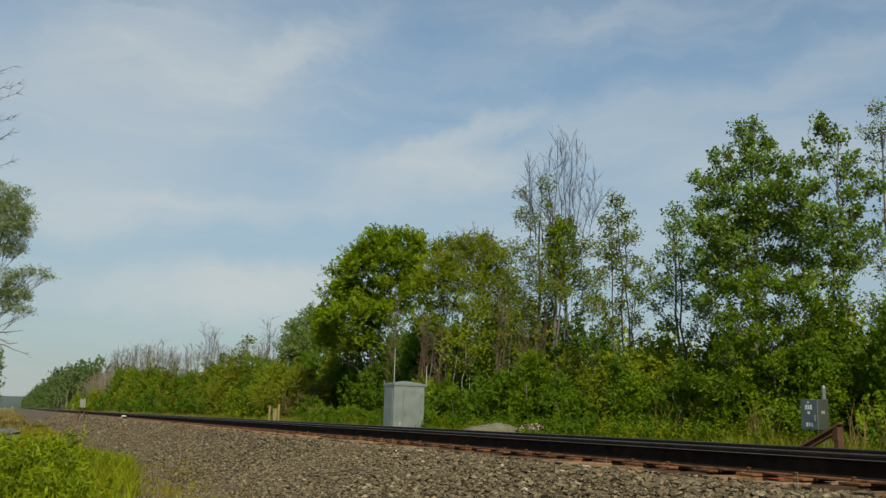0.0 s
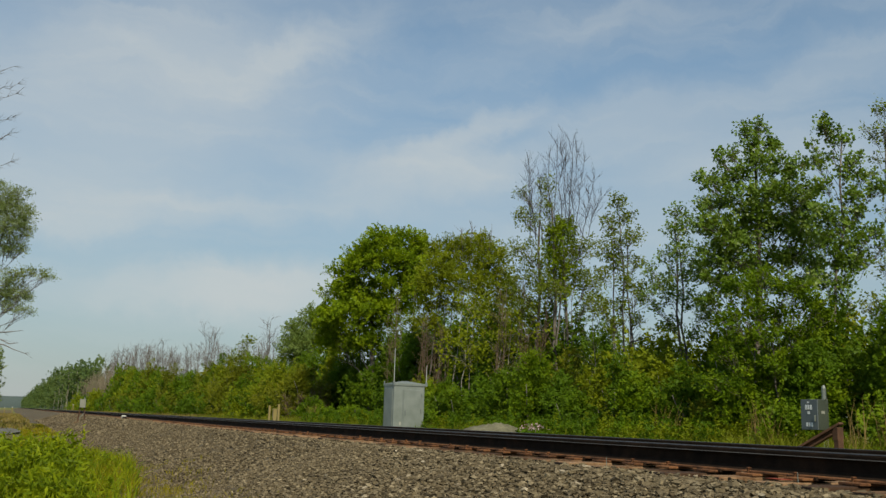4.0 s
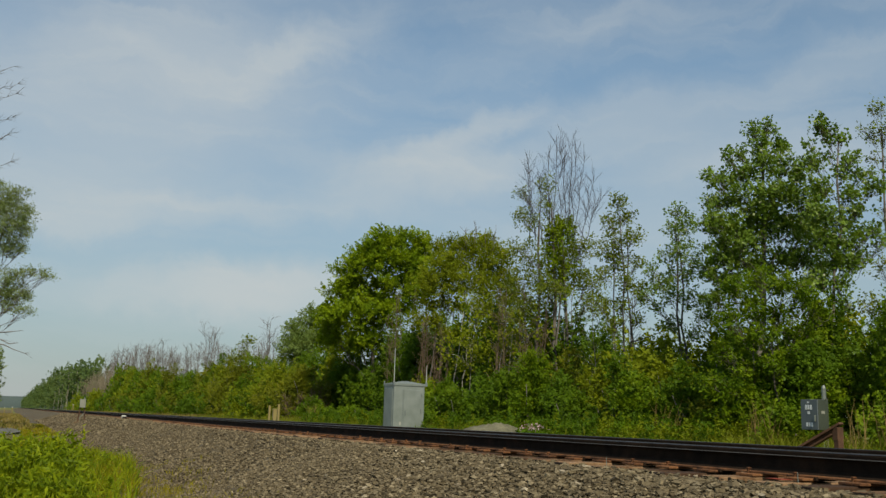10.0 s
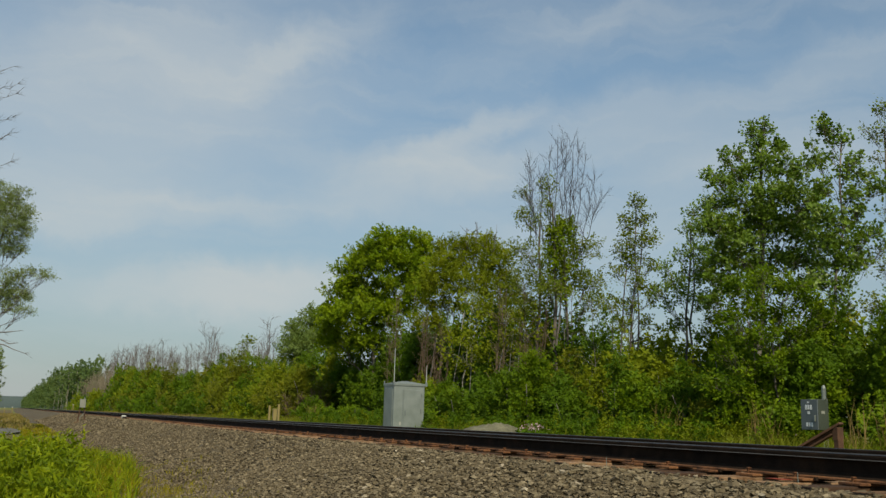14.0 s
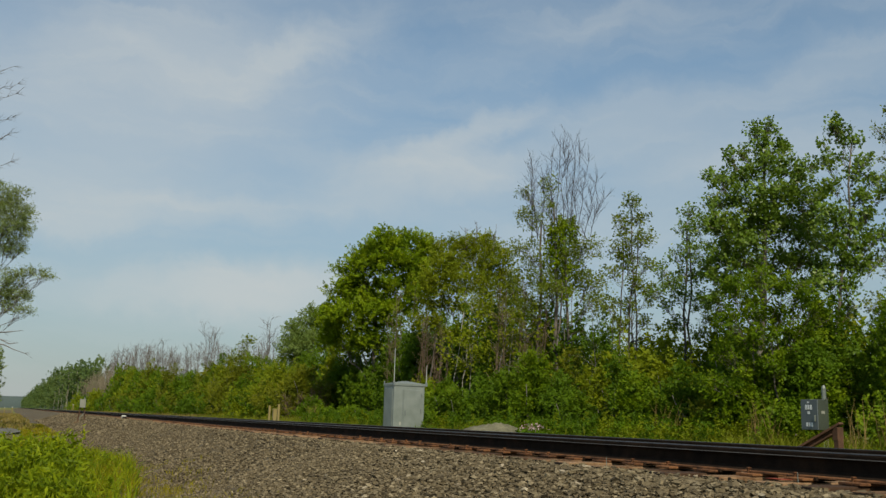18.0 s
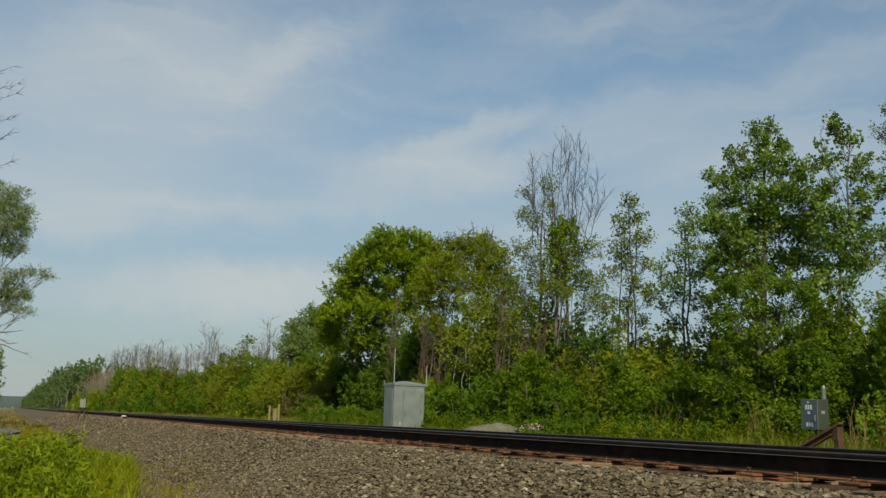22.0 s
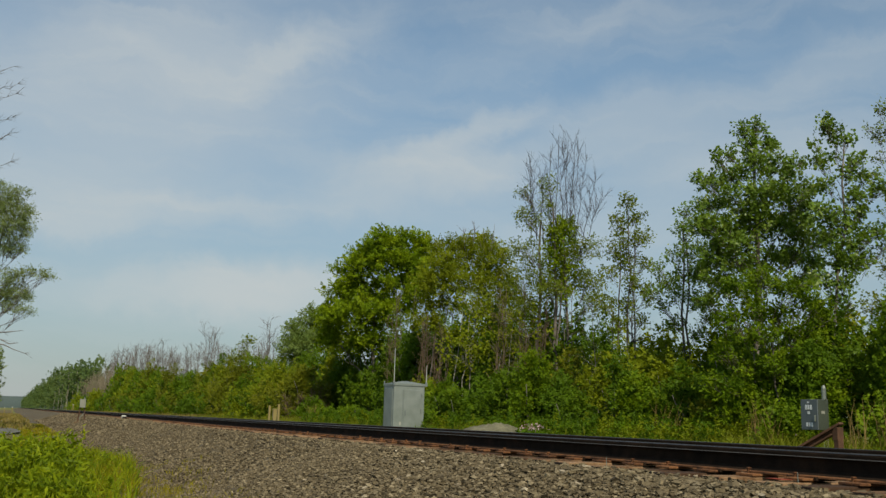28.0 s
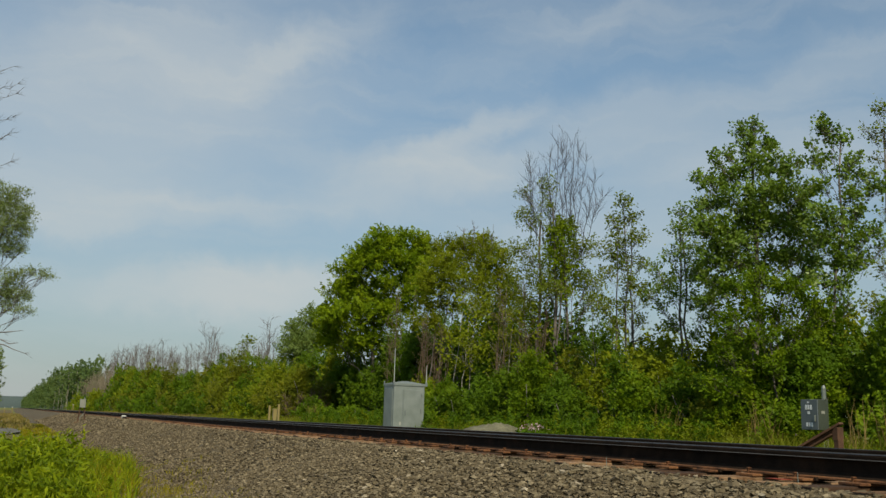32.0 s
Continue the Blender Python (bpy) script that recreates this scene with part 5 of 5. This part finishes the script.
def gravel_heap():
    verts, faces = [], []
    n, m = 40, 12
    for i in range(n):
        a = 2 * math.pi * i / n
        for j in range(m):
            r = j / (m - 1)
            x, y = 1.5 * r * math.cos(a), 1.15 * r * math.sin(a)
            z = 0.71 * (1 - r ** 2.6) + 0.10 * noise.noise((x * 2.2, y * 2.2, 0)) * (1 - r * 0.6) + 0.05 * noise.noise((x * 9, y * 9, 0))
            verts.append((x, y, z - 0.06))
    for i in range(n):
        for j in range(m - 1):
            e = (i + 1) % n
            faces.append((i * m + j, i * m + j + 1, e * m + j + 1, e * m + j))
    thing("mound", (-20.1, 10.3, -0.36), "low mound of grey-brown gravel beyond the track", "mound", data=mesh_from("gravel_heap", verts, faces, M_HEAP, True))
    ob = thing("flowering_plant", (-18.78, 10.6, -0.28), "low plant with pale mauve flowers by the gravel heap", "plant")
    pts = RNG.normal(size=(80, 3)) * np.array((0.12, 0.14, 0.05)) + np.array((0, 0, 0.54))
    child("flowers", leaf_mesh("flowers", pts, 0.045, 0.04, L_FLOWER), ob, (0, 0, 0), "pale mauve blossom")
    pts = RNG.uniform(-1, 1, size=(420, 3)) * np.array((0.34, 0.34, 0.22)) + np.array((0, 0, 0.24))
    child("foliage", leaf_mesh("foliage", pts, 0.09, 0.06, L_DEEP), ob)


relay_cabinet()
meter_box()
rail_brace()
switch_box()
point_machine()
marker_posts()
gravel_heap()


# ---- the willow beside the lane ----
def willow():
    def top(tree):
        for z, s, ln in ((17.0, -1.0, 2.0), (16.4, -1.1, 2.1), (15.3, -0.8, 1.7), (14.4, -0.7, 1.8), (13.0, -0.4, 1.5), (18.0, -1.2, 1.9)):
            w = Wood()
            tip = np.array((*(RIGHT * ln).xy, ln * 0.5))
            line = bent((0, 0, 0), tip, 0, 0.05, 6)
            w.limb(line, 0.03, 0.008, 5)
            for k in range(26):
                a = line[RNG.integers(1, 6)]
                e = a + np.array((*(RIGHT * RNG.uniform(0.1, 0.6)).xy, RNG.uniform(-0.15, 0.5)))
                w.limb(bent(a, e, 0, 0.05, 4), 0.008, 0.003, 3)
            child("bare_branch", w.mesh("bare_branch", M_TWIG), tree, (*(RIGHT * s).xy, z), "leafless grey bough")
        for z, ln, dz in ((4.9, 3.0, 0.1), (4.6, 2.8, -0.25), (4.75, 3.2, -0.9)):
            w = Wood()
            line = bent((0, 0, 0), (*(RIGHT * ln).xy, dz), 0, 0.03, 7)
            w.limb(line, 0.06, 0.012, 5)
            for k in range(7):
                a = line[RNG.integers(2, 7)]
                w.limb(bent(a, a + np.array((*(RIGHT * RNG.uniform(0.2, 0.7)).xy, RNG.uniform(-0.3, 0.2))), 0, 0.05, 4), 0.012, 0.004, 3)
            child("bare_branch", w.mesh("bare_branch", M_TWIG), tree, (*(RIGHT * -0.3).xy, z), "leafless drooping bough")
    make_tree("willow", "tall willow with grey-green leaves beside the lane", (-53.5, -2.31),
              [(1.77, 12.09, 0.42, 0.31), (1.33, 11.53, 0.56, 0.48), (2.14, 11.02, 0.36, 0.51), (1.54, 10.2, 0.73, 0.56), (2.33, 10.07, 0.34, 0.42), (1.65, 9.17, 0.56, 0.39),
           (2.23, 9.19, 0.25, 0.25), (2.02, 7.89, 0.73, 0.22), (2.93, 8.01, 0.67, 0.22), (3.7, 7.77, 0.42, 0.17), (1.68, 7.56, 0.67, 0.2), (2.2, 6.74, 0.56, 0.31),
           (1.8, 6.18, 0.51, 0.25), (2.74, 6.03, 0.42, 0.22), (1.47, 6.83, 0.42, 0.45), (0.0, 10.9, 0.98, 1.12), (-0.13, 8.24, 0.98, 0.84), (-1.22, 13.87, 0.84, 0.98),
           (0.03, 5.63, 0.84, 0.7), (1.6, 10.7, 0.79, 1.01), (1.33, 9.45, 0.67, 0.73), (1.83, 6.98, 0.67, 0.62), (0.63, 11.81, 0.7, 0.84)],
              L_WILLOW, 0.115, 2.9, trunk_r=0.13, gust="willow", height=12.0, leaf_wide=0.34, per=12, tight=0.14, z0=LOW - 0.05, extra=top, group="", shell=0.1, loose=0.75, rise=0.0, stems=((-0.6, 0),))
    make_shrub("shrub", "green bush at the far end of the lane", (-95.0, -2.0), 1.5, 7.6, L_WILLOW, 0.16, 1.8, 9, LOW - 0.03, False, group="")


willow()


# ---- grass, weeds and loose stones ----
def toe(x):
    """Where the weeds end against the ballast."""
    return float(np.interp(x, (-48, -38, -34, -29, -25, -21, -15.5, -12.5, -8), (1.2, 1.45, 1.5, 1.95, 2.35, 2.40, 1.85, 1.5, 0.95))) + 0.12 * noise.noise((x * 0.9, 0, 0))


def near_grass():
    n = 78000
    x = RNG.uniform(-48, -7.5, n)
    y = RNG.uniform(-5.0, 2.6, n)
    keep = np.array([yy < toe(xx) for xx, yy in zip(x, y)]) & ((x > -37) | (y > 0.55))
    edge = np.array([toe(xx) for xx in x])
    keep &= (x < -23) | (y > edge - 0.75) | (RNG.random(n) < 0.38)
    x, y = x[keep], y[keep]
    tall = (RNG.random(len(x)) < 0.25) & (x > -21)
    for name, label, pick, high in (("grass", "yellow-green rough grass beside the ballast", (x > -21) & ~tall, 0.21), ("low_grass", "low yellow-green grass along the lane", (x <= -21) & (x > -30), 0.13),
                                    ("worn_grass", "thin yellow grass worn down at the lane's edge", x <= -30, 0.07)):
        thing(name, (0, 0, 0), label, "grass", kind="stuff", data=blades(name, np.column_stack([x[pick], y[pick]]), LOW - 0.02, high, 0.012, L_GRASS, 0.5, 0.6))
    thing("tall_grass", (0, 0, 0), "taller green grass among the weeds", "grass", kind="stuff",
          data=blades("tall_grass", np.column_stack([x[tall], y[tall]]), LOW - 0.02, 0.34, 0.018, L_WEED, 0.45))
    n = 1800
    x, y = RNG.uniform(-72, -42, n), 0.5 + 1.5 * RNG.random(n)
    thing("lane_grass", (0, 0, 0), "low yellow-green grass between lane and ballast", "grass", kind="stuff",
          data=blades("lane_grass", np.column_stack([x, y]), LOW - 0.02, 0.12, 0.05, L_GRASS, 0.5))
    n = 5200
    far_x, far_y = -52 - 110 * RNG.random(n) ** 1.3, RNG.uniform(-6.0, 1.2, n)
    thing("straw_grass", (0, 0, 0), "straw-coloured grass along the distant lane", "grass", kind="stuff",
          data=blades("straw_grass", np.column_stack([far_x, far_y]), LOW + 0.03, 0.26, 0.07, L_STRAW, 0.5))
    # scattered tufts at the foot of the ballast
    cx = RNG.uniform(-19, -9, 60)
    cy = 1.6 + np.abs(RNG.normal(size=60)) * 0.55
    pts = np.repeat(np.column_stack([cx, cy]), 30, axis=0) + RNG.normal(size=(60 * 30, 2)) * 0.16
    z = np.array([max(bed_height(b), LOW) for b in pts[:, 1]]) - 0.01
    thing("grass_tufts", (0, 0, 0), "small green tufts growing through the ballast edge", "grass", kind="stuff",
          data=blades("grass_tufts", pts, z, 0.085, 0.010, L_GRASS, 0.6))


def weed_plants():
    protos = []
    for k in range(4):
        ob = thing("weed", (0, 0, LOW), "leafy green broad-leaved weed beside the lane", "weed", "weeds beside the lane")
        tall = 0.34 + 0.08 * k
        for s in range(4):
            w = Wood()
            lean = RNG.normal(size=2) * 0.14
            line = bent((lean[0] * 0.2, lean[1] * 0.2, -0.02), (lean[0], lean[1], tall * RNG.uniform(0.8, 1.1)), 0, 0.03, 5)
            w.limb(line, 0.008, 0.004, 5)
            stalk = child("stem", w.mesh("stem", L_WEED), ob)
            pts = np.array([line[RNG.integers(1, 5)] + RNG.normal(size=3) * np.array((0.09, 0.09, 0.06)) for _ in range(66)])
            pts[:, 2] = np.maximum(pts[:, 2], 0.04)
            child("leaves", leaf_mesh("leaves", pts, 0.10, 0.024, L_WEED, hang=-0.1), stalk)
        protos.append(ob)
    rng = random.Random(5)
    first = set()
    for i in range(120):
        x = rng.uniform(-19.0, -9.5)
        y = rng.uniform(-1.8, 0.2 - 0.047 * x)
        k = i % 4
        m = pose(x, y, LOW, 0, 0, rng.uniform(0, 360)) @ Matrix.Scale(rng.uniform(0.75, 1.3) if k in first else 1.0, 4)
        if k not in first:
            first.add(k)
            protos[k].matrix_basis = m
        else:
            copy_thing(protos[k], m)
    # smaller sprigs standing through the grass
    for i in range(24):
        x = rng.uniform(-22.0, -11.5)
        y = rng.uniform(0.1 - 0.047 * x, toe(x) - 0.1)
        copy_thing(protos[i % 4], pose(x, y, LOW, 0, 0, rng.uniform(0, 360)) @ Matrix.Scale(rng.uniform(0.35, 0.7), 4))


def verge_grass():
    n = 40000
    x = -3 - 68 * RNG.random(n) ** 1.4
    y = RNG.uniform(8.9, 14.0, n)
    dry = RNG.random(n) < 0.12
    thing("verge_grass", (0, 0, 0), "green and straw-coloured grass beyond the track", "grass", kind="stuff",
          data=blades("verge_grass", np.column_stack([x, y]), np.interp(y, (8.6, 9.6, 12.4, 16.0), (-0.50, -0.42, -0.04, 0.10)) - 0.03, 0.30, 0.016, L_VERGE, 0.5, 0.6))
    cx = np.concatenate([RNG.uniform(-11.4, -9.4, 16), RNG.uniform(-47, -45, 8), RNG.uniform(-14.6, -13.9, 2), RNG.uniform(-17.6, -16.8, 2)])
    cy = np.concatenate([RNG.uniform(12.2, 13.2, 16), RNG.uniform(13.2, 13.8, 8), RNG.uniform(12.7, 13.2, 4)])
    pts = np.repeat(np.column_stack([cx, cy]), 26, axis=0) + RNG.normal(size=(len(cx) * 26, 2)) * 0.10
    thing("dry_reeds", (0, 0, 0), "clump of straw-coloured dry reeds", "reeds", kind="stuff",
          data=blades("dry_reeds", pts, -0.12, 0.85, 0.012, L_DRY, 0.20))
    n = 9000
    x, y = -70 - 180 * RNG.random(n) ** 1.5, RNG.uniform(9.0, 14.0, n)
    thing("far_verge_grass", (0, 0, 0), "rough grass strip along the distant hedge", "grass", kind="stuff",
          data=blades("far_verge_grass", np.column_stack([x, y]), np.interp(y, (8.6, 9.6, 12.4, 16.0), (-0.50, -0.42, -0.04, 0.10)) - 0.03, 0.30, 0.07, L_STRAW, 0.4))


def verge_weeds():
    """Low leafy weeds and seedlings scattered through the verge."""
    rng = random.Random(21)
    tones = (L_DEEP, L_ASH, L_DEEP, L_OLIVE)
    protos = [make_shrub("verge_weed", "low leafy weed in the verge grass", (-20, 12.0), 0.36, 0.34 + 0.08 * k, tones[k % 4], 0.058, 1.1, 4, z0=-0.05, sway=False, group="weeds in the verge", stalks=1, tight=0.09, category="weed", stalk=L_VERGE) for k in range(5)]
    for i in range(170):
        x, y = -8.5 - 36 * rng.random() ** 1.2, rng.uniform(11.6, 13.5)
        if -14.4 < x < -10.6 and y > 10:
            x -= 6.0
        m = pose(x, y, ground_height(x, y) - 0.03, 0, 0, rng.uniform(0, 360))
        if i < 5:
            protos[i].matrix_basis = m
        else:
            copy_thing(protos[i % 5], m)


near_grass()
weed_plants()
verge_grass()
verge_weeds()


# ---- ballast stones ----
def stone_shapes():
    """Angular broken blocks: knocked-about cubes, twelve triangles each."""
    v = np.array(list(itertools.product((-0.62, 0.62), repeat=3)))
    quads = ((0, 1, 3, 2), (4, 6, 7, 5), (0, 4, 5, 1), (2, 3, 7, 6), (1, 5, 7, 3), (0, 2, 6, 4))
    f = np.array([t for q in quads for t in ((q[0], q[1], q[2]), (q[0], q[2], q[3]))])
    out = []
    for k in range(16):
        m = np.array(Euler(RNG.uniform(0, 6.28, 3)).to_matrix())
        t = (v + RNG.uniform(-0.38, 0.38, v.shape)) @ m
        out.append(t * np.array((RNG.uniform(0.9, 1.4), RNG.uniform(0.8, 1.1), RNG.uniform(0.5, 0.75))))
    return out, f


def chip_shapes():
    """Smaller broken chips of eight faces."""
    v = np.array(((1, 0, 0), (-1, 0, 0), (0, 1, 0), (0, -1, 0), (0, 0, 1), (0, 0, -1)), float)
    f = np.array(((0, 2, 4), (2, 1, 4), (1, 3, 4), (3, 0, 4), (2, 0, 5), (1, 2, 5), (3, 1, 5), (0, 3, 5)))
    out = []
    for k in range(16):
        m = np.array(Euler(RNG.uniform(0, 6.28, 3)).to_matrix())
        t = (v + RNG.uniform(-0.4, 0.4, v.shape)) @ m
        out.append(t * np.array((RNG.uniform(0.95, 1.45), RNG.uniform(0.85, 1.15), RNG.uniform(0.6, 0.85))))
    return out, f


def build_stones():
    shapes, block_f = stone_shapes()
    chips, chip_f = chip_shapes()

    def field(n, x_of, y_of, size, name, label, material, lift=0.0, blocks=False, keep=None):
        xs, ys = x_of(n), y_of(n)
        if keep:
            inside = keep(xs, ys)
            xs, ys = xs[inside], ys[inside]
            n = len(xs)
        forms, f = (shapes, block_f) if blocks else (chips, chip_f)
        k = len(forms[0])
        v = np.empty((n, k, 3))
        for i in range(n):
            s = forms[i % 16] * size * RNG.uniform(0.55, 1.35)
            a = RNG.uniform(0, 6.28)
            c, d = math.cos(a), math.sin(a)
            v[i, :, 0] = s[:, 0] * c - s[:, 1] * d + xs[i]
            v[i, :, 1] = s[:, 0] * d + s[:, 1] * c + ys[i]
            v[i, :, 2] = s[:, 2] + max(bed_height(ys[i]), LOW) + size * RNG.uniform(0.1, 0.8) + lift
        idx = (np.arange(n)[:, None, None] * k + f[None]).reshape(-1)
        ob = thing(name, (0, 0, 0), label, "stones", kind="stuff", data=raw_mesh(name, v.reshape(-1, 3), idx, 3, material, True))

    def slope_side(n):
        """Across the near slope, thinned towards its foot."""
        return 5.06 - 2.3 * RNG.random(n) ** 1.25

    def near_part(x, y):
        return (x < -9.9 + (y - 2.7) * 4.4) & (x < -0.84 * y)

    field(21000, lambda n: -3.4 - 10.1 * RNG.random(n), slope_side, 0.0205, "ballast_stones", "angular brown-grey ballast stones", M_STONE, blocks=True, keep=near_part)
    field(12000, lambda n: -3.4 - 10.1 * RNG.random(n), slope_side, 0.013, "ballast_stones", "small broken chips between the ballast stones", M_STONE, keep=near_part)
    field(7000, lambda n: RNG.uniform(-14.5, -8.5, n), lambda n: RNG.uniform(1.2, 2.75, n), 0.018, "ballast_stones", "small gravel at the foot of the ballast", M_STONE)
    field(24000, lambda n: -13 - 24 * RNG.random(n) ** 1.2, lambda n: RNG.uniform(1.6, 5.0, n), 0.021, "ballast_stones", "angular brown-grey ballast stones farther along", M_STONE)
    field(7000, lambda n: -37 - 60 * RNG.random(n) ** 1.3, lambda n: RNG.uniform(2.0, 5.1, n), 0.042, "ballast_stones", "angular brown-grey ballast stones in the distance", M_STONE)
    field(2200, lambda n: -2.5 - 22 * RNG.random(n), lambda n: RNG.uniform(5.6, 6.6, n), 0.03, "ballast_stones", "ballast stones between the rails", M_STONE)
    field(6000, lambda n: -2.5 - 22 * RNG.random(n) ** 1.3, lambda n: 5.20 - np.abs(RNG.normal(size=n)) * 0.14, 0.015, "stained_stones", "rust-stained ballast stones along the rail", M_STONE_RUST)
    field(3000, lambda n: -2.5 - 13 * RNG.random(n), lambda n: 4.98 - np.abs(RNG.normal(size=n)) * 0.10 + 0.16 * RNG.random(n) ** 3, 0.020, "ballast_stones", "ballast stones lying over the tie ends", M_STONE, 0.022, blocks=True)
    # the nearest larger stones, one by one
    meshes = []
    for i, s in enumerate(shapes[:8]):
        me = raw_mesh("stone", s * 0.028, block_f.reshape(-1), 3, M_STONE_PALE if i in (1,) else M_STONE, True)
        meshes.append(me)
    rng = random.Random(9)
    for i in range(290):
        x, y = -3.2 - 8.5 * rng.random(), rng.uniform(3.2, 4.95)
        s = child("stone", meshes[i % 8], ballast, (x, y, bed_height(y) + 0.024))
        s.rotation_euler = (rng.uniform(-0.4, 0.4), rng.uniform(-0.4, 0.4), rng.uniform(0, 6.28))


build_stones()

# ---- the wind ----
# how far each tree's top is carried across the view, in metres, second by second
GUSTS = {
    "big": [(0, -0.03), (1, 0.0), (2, 0.0), (3, -0.02), (3.5, 0.08), (5.5, 0.36), (6, 0.26), (7, 0.18), (7.5, 0.03), (8, -0.04), (8.5, 0.0), (9, 0.07), (9.5, 0.22), (10, 0.43), (10.5, 0.5), (11, 0.4),
            (11.5, 0.3), (12, 0.12), (13, 0.12), (13.5, 0.24), (14, 0.35), (14.5, 0.36), (16.5, 0.55), (17, 0.53), (18, 0.48), (18.5, 0.45), (19, 0.52), (20, 0.6), (21, 0.6), (22, 0.48), (23, 0.53),
            (24, 0.6), (24.5, 0.7), (25.5, 0.66), (27.5, 0.16), (28, 0.08), (29, 0.05), (30, 0.08), (31, 0.02), (32, 0.02)],
    "second": [(0, 0.1), (2, 0.05), (3.5, 0.15), (5.5, 0.39), (6.5, 0.35), (7, 0.25), (7.5, 0.16), (8, 0.05), (8.5, 0.0), (9, 0.02), (10, 0.1), (10.5, 0.23), (11, 0.34), (11.5, 0.27), (12, 0.15), (13, 0.08),
               (14, 0.2), (16.5, 0.36), (17, 0.43), (18, 0.55), (19, 0.55), (19.5, 0.48), (20.5, 0.52), (21.5, 0.56), (22.5, 0.43), (23, 0.37), (23.5, 0.44), (24.5, 0.55), (25.5, 0.75), (27.5, 0.4), (28, 0.3), (30, 0.2), (32, 0.18)],
    "thin": [(0, -0.12), (2, -0.05), (3.5, 0.0), (5.5, -0.12), (6, -0.04), (7, 0.17), (8, 0.1), (9, 0.03), (10, -0.01), (10.5, 0.04), (11, 0.26), (12, 0.54), (13, 0.66), (14, 0.73), (14.5, 0.82), (16.5, 0.64),
             (18, 0.54), (19, 0.45), (20, 0.2), (20.5, 0.14), (21, 0.25), (22, 0.45), (23, 0.28), (24, 0.45), (25, 0.7), (25.5, 0.62), (27.5, 0.25), (28.5, 0.5), (29.5, 0.4), (30.5, 0.15), (31.5, 0.12), (32, 0.2)],
    "round": [(0, -0.25), (2, -0.18), (3.5, -0.15), (6, 0.0), (9, 0.0), (11, 0.1), (13, 0.08), (14.5, 0.14), (16.5, 0.3), (18, 0.2), (19, 0.04), (21, 0.08), (23, 0.22), (24, 0.08), (28, 0.08), (32, 0.03)],
    "olive": [(0, 0.0), (4, -0.1), (6, -0.2), (9, -0.15), (10, 0.1), (14, 0.15), (17, 0.25), (19, 0.0), (21, 0.2), (22.5, -0.15), (24.5, 0.05), (27.5, 0.05), (29.5, -0.05), (32, 0.0)],
    "bare": [(0, 0.0), (2.5, -0.04), (5, 0.0), (8, -0.03), (11, -0.04), (14, 0.03), (16.5, 0.06), (18, 0.12), (20, 0.18), (21.5, 0.18), (23, 0.1), (25, 0.12), (27.5, 0.06), (29, 0.05), (32, 0.05)],
}
FLUTTER = {"big": 0.012, "second": 0.012, "thin": 0.012, "round": 0.005, "olive": 0.006, "bare": 0.004, "willow": 0.004, "shrub": 0.006, "calm": 0.002}


def gust_at(name, t):
    rows = GUSTS.get(name)
    if not rows:
        return 0.03 * math.sin(0.55 * t)
    return float(np.interp(t, [r[0] for r in rows], [r[1] for r in rows]))


def motions():
    steps = [0.5 * k for k in range(65)]
    for ob, foot, share, gust, phase, height in SWAY:
        if gust == "calm":
            continue
        rows = []
        for t in steps:
            lean = gust_at(gust, t) / height
            own = FLUTTER[gust] * (math.sin(2.1 * t + phase) + 0.6 * math.sin(3.7 * t + 2 * phase))
            tilt = FLUTTER[gust] * 0.6 * math.sin(2.9 * t + 3 * phase)
            if foot is None:
                m = Matrix.Rotation(lean * (1.0 if gust == "shrub" else 0.8) + (own * 0.4 if gust == "shrub" else 0), 4, AHEAD)
            else:
                m = Matrix.Rotation(lean * 0.8, 4, AHEAD) @ Matrix.Translation(foot) @ Matrix.Rotation(lean * share + own, 4, AHEAD) @ Matrix.Rotation(tilt, 4, RIGHT)
            rows.append((t, m))
        walk(ob, rows)


motions()
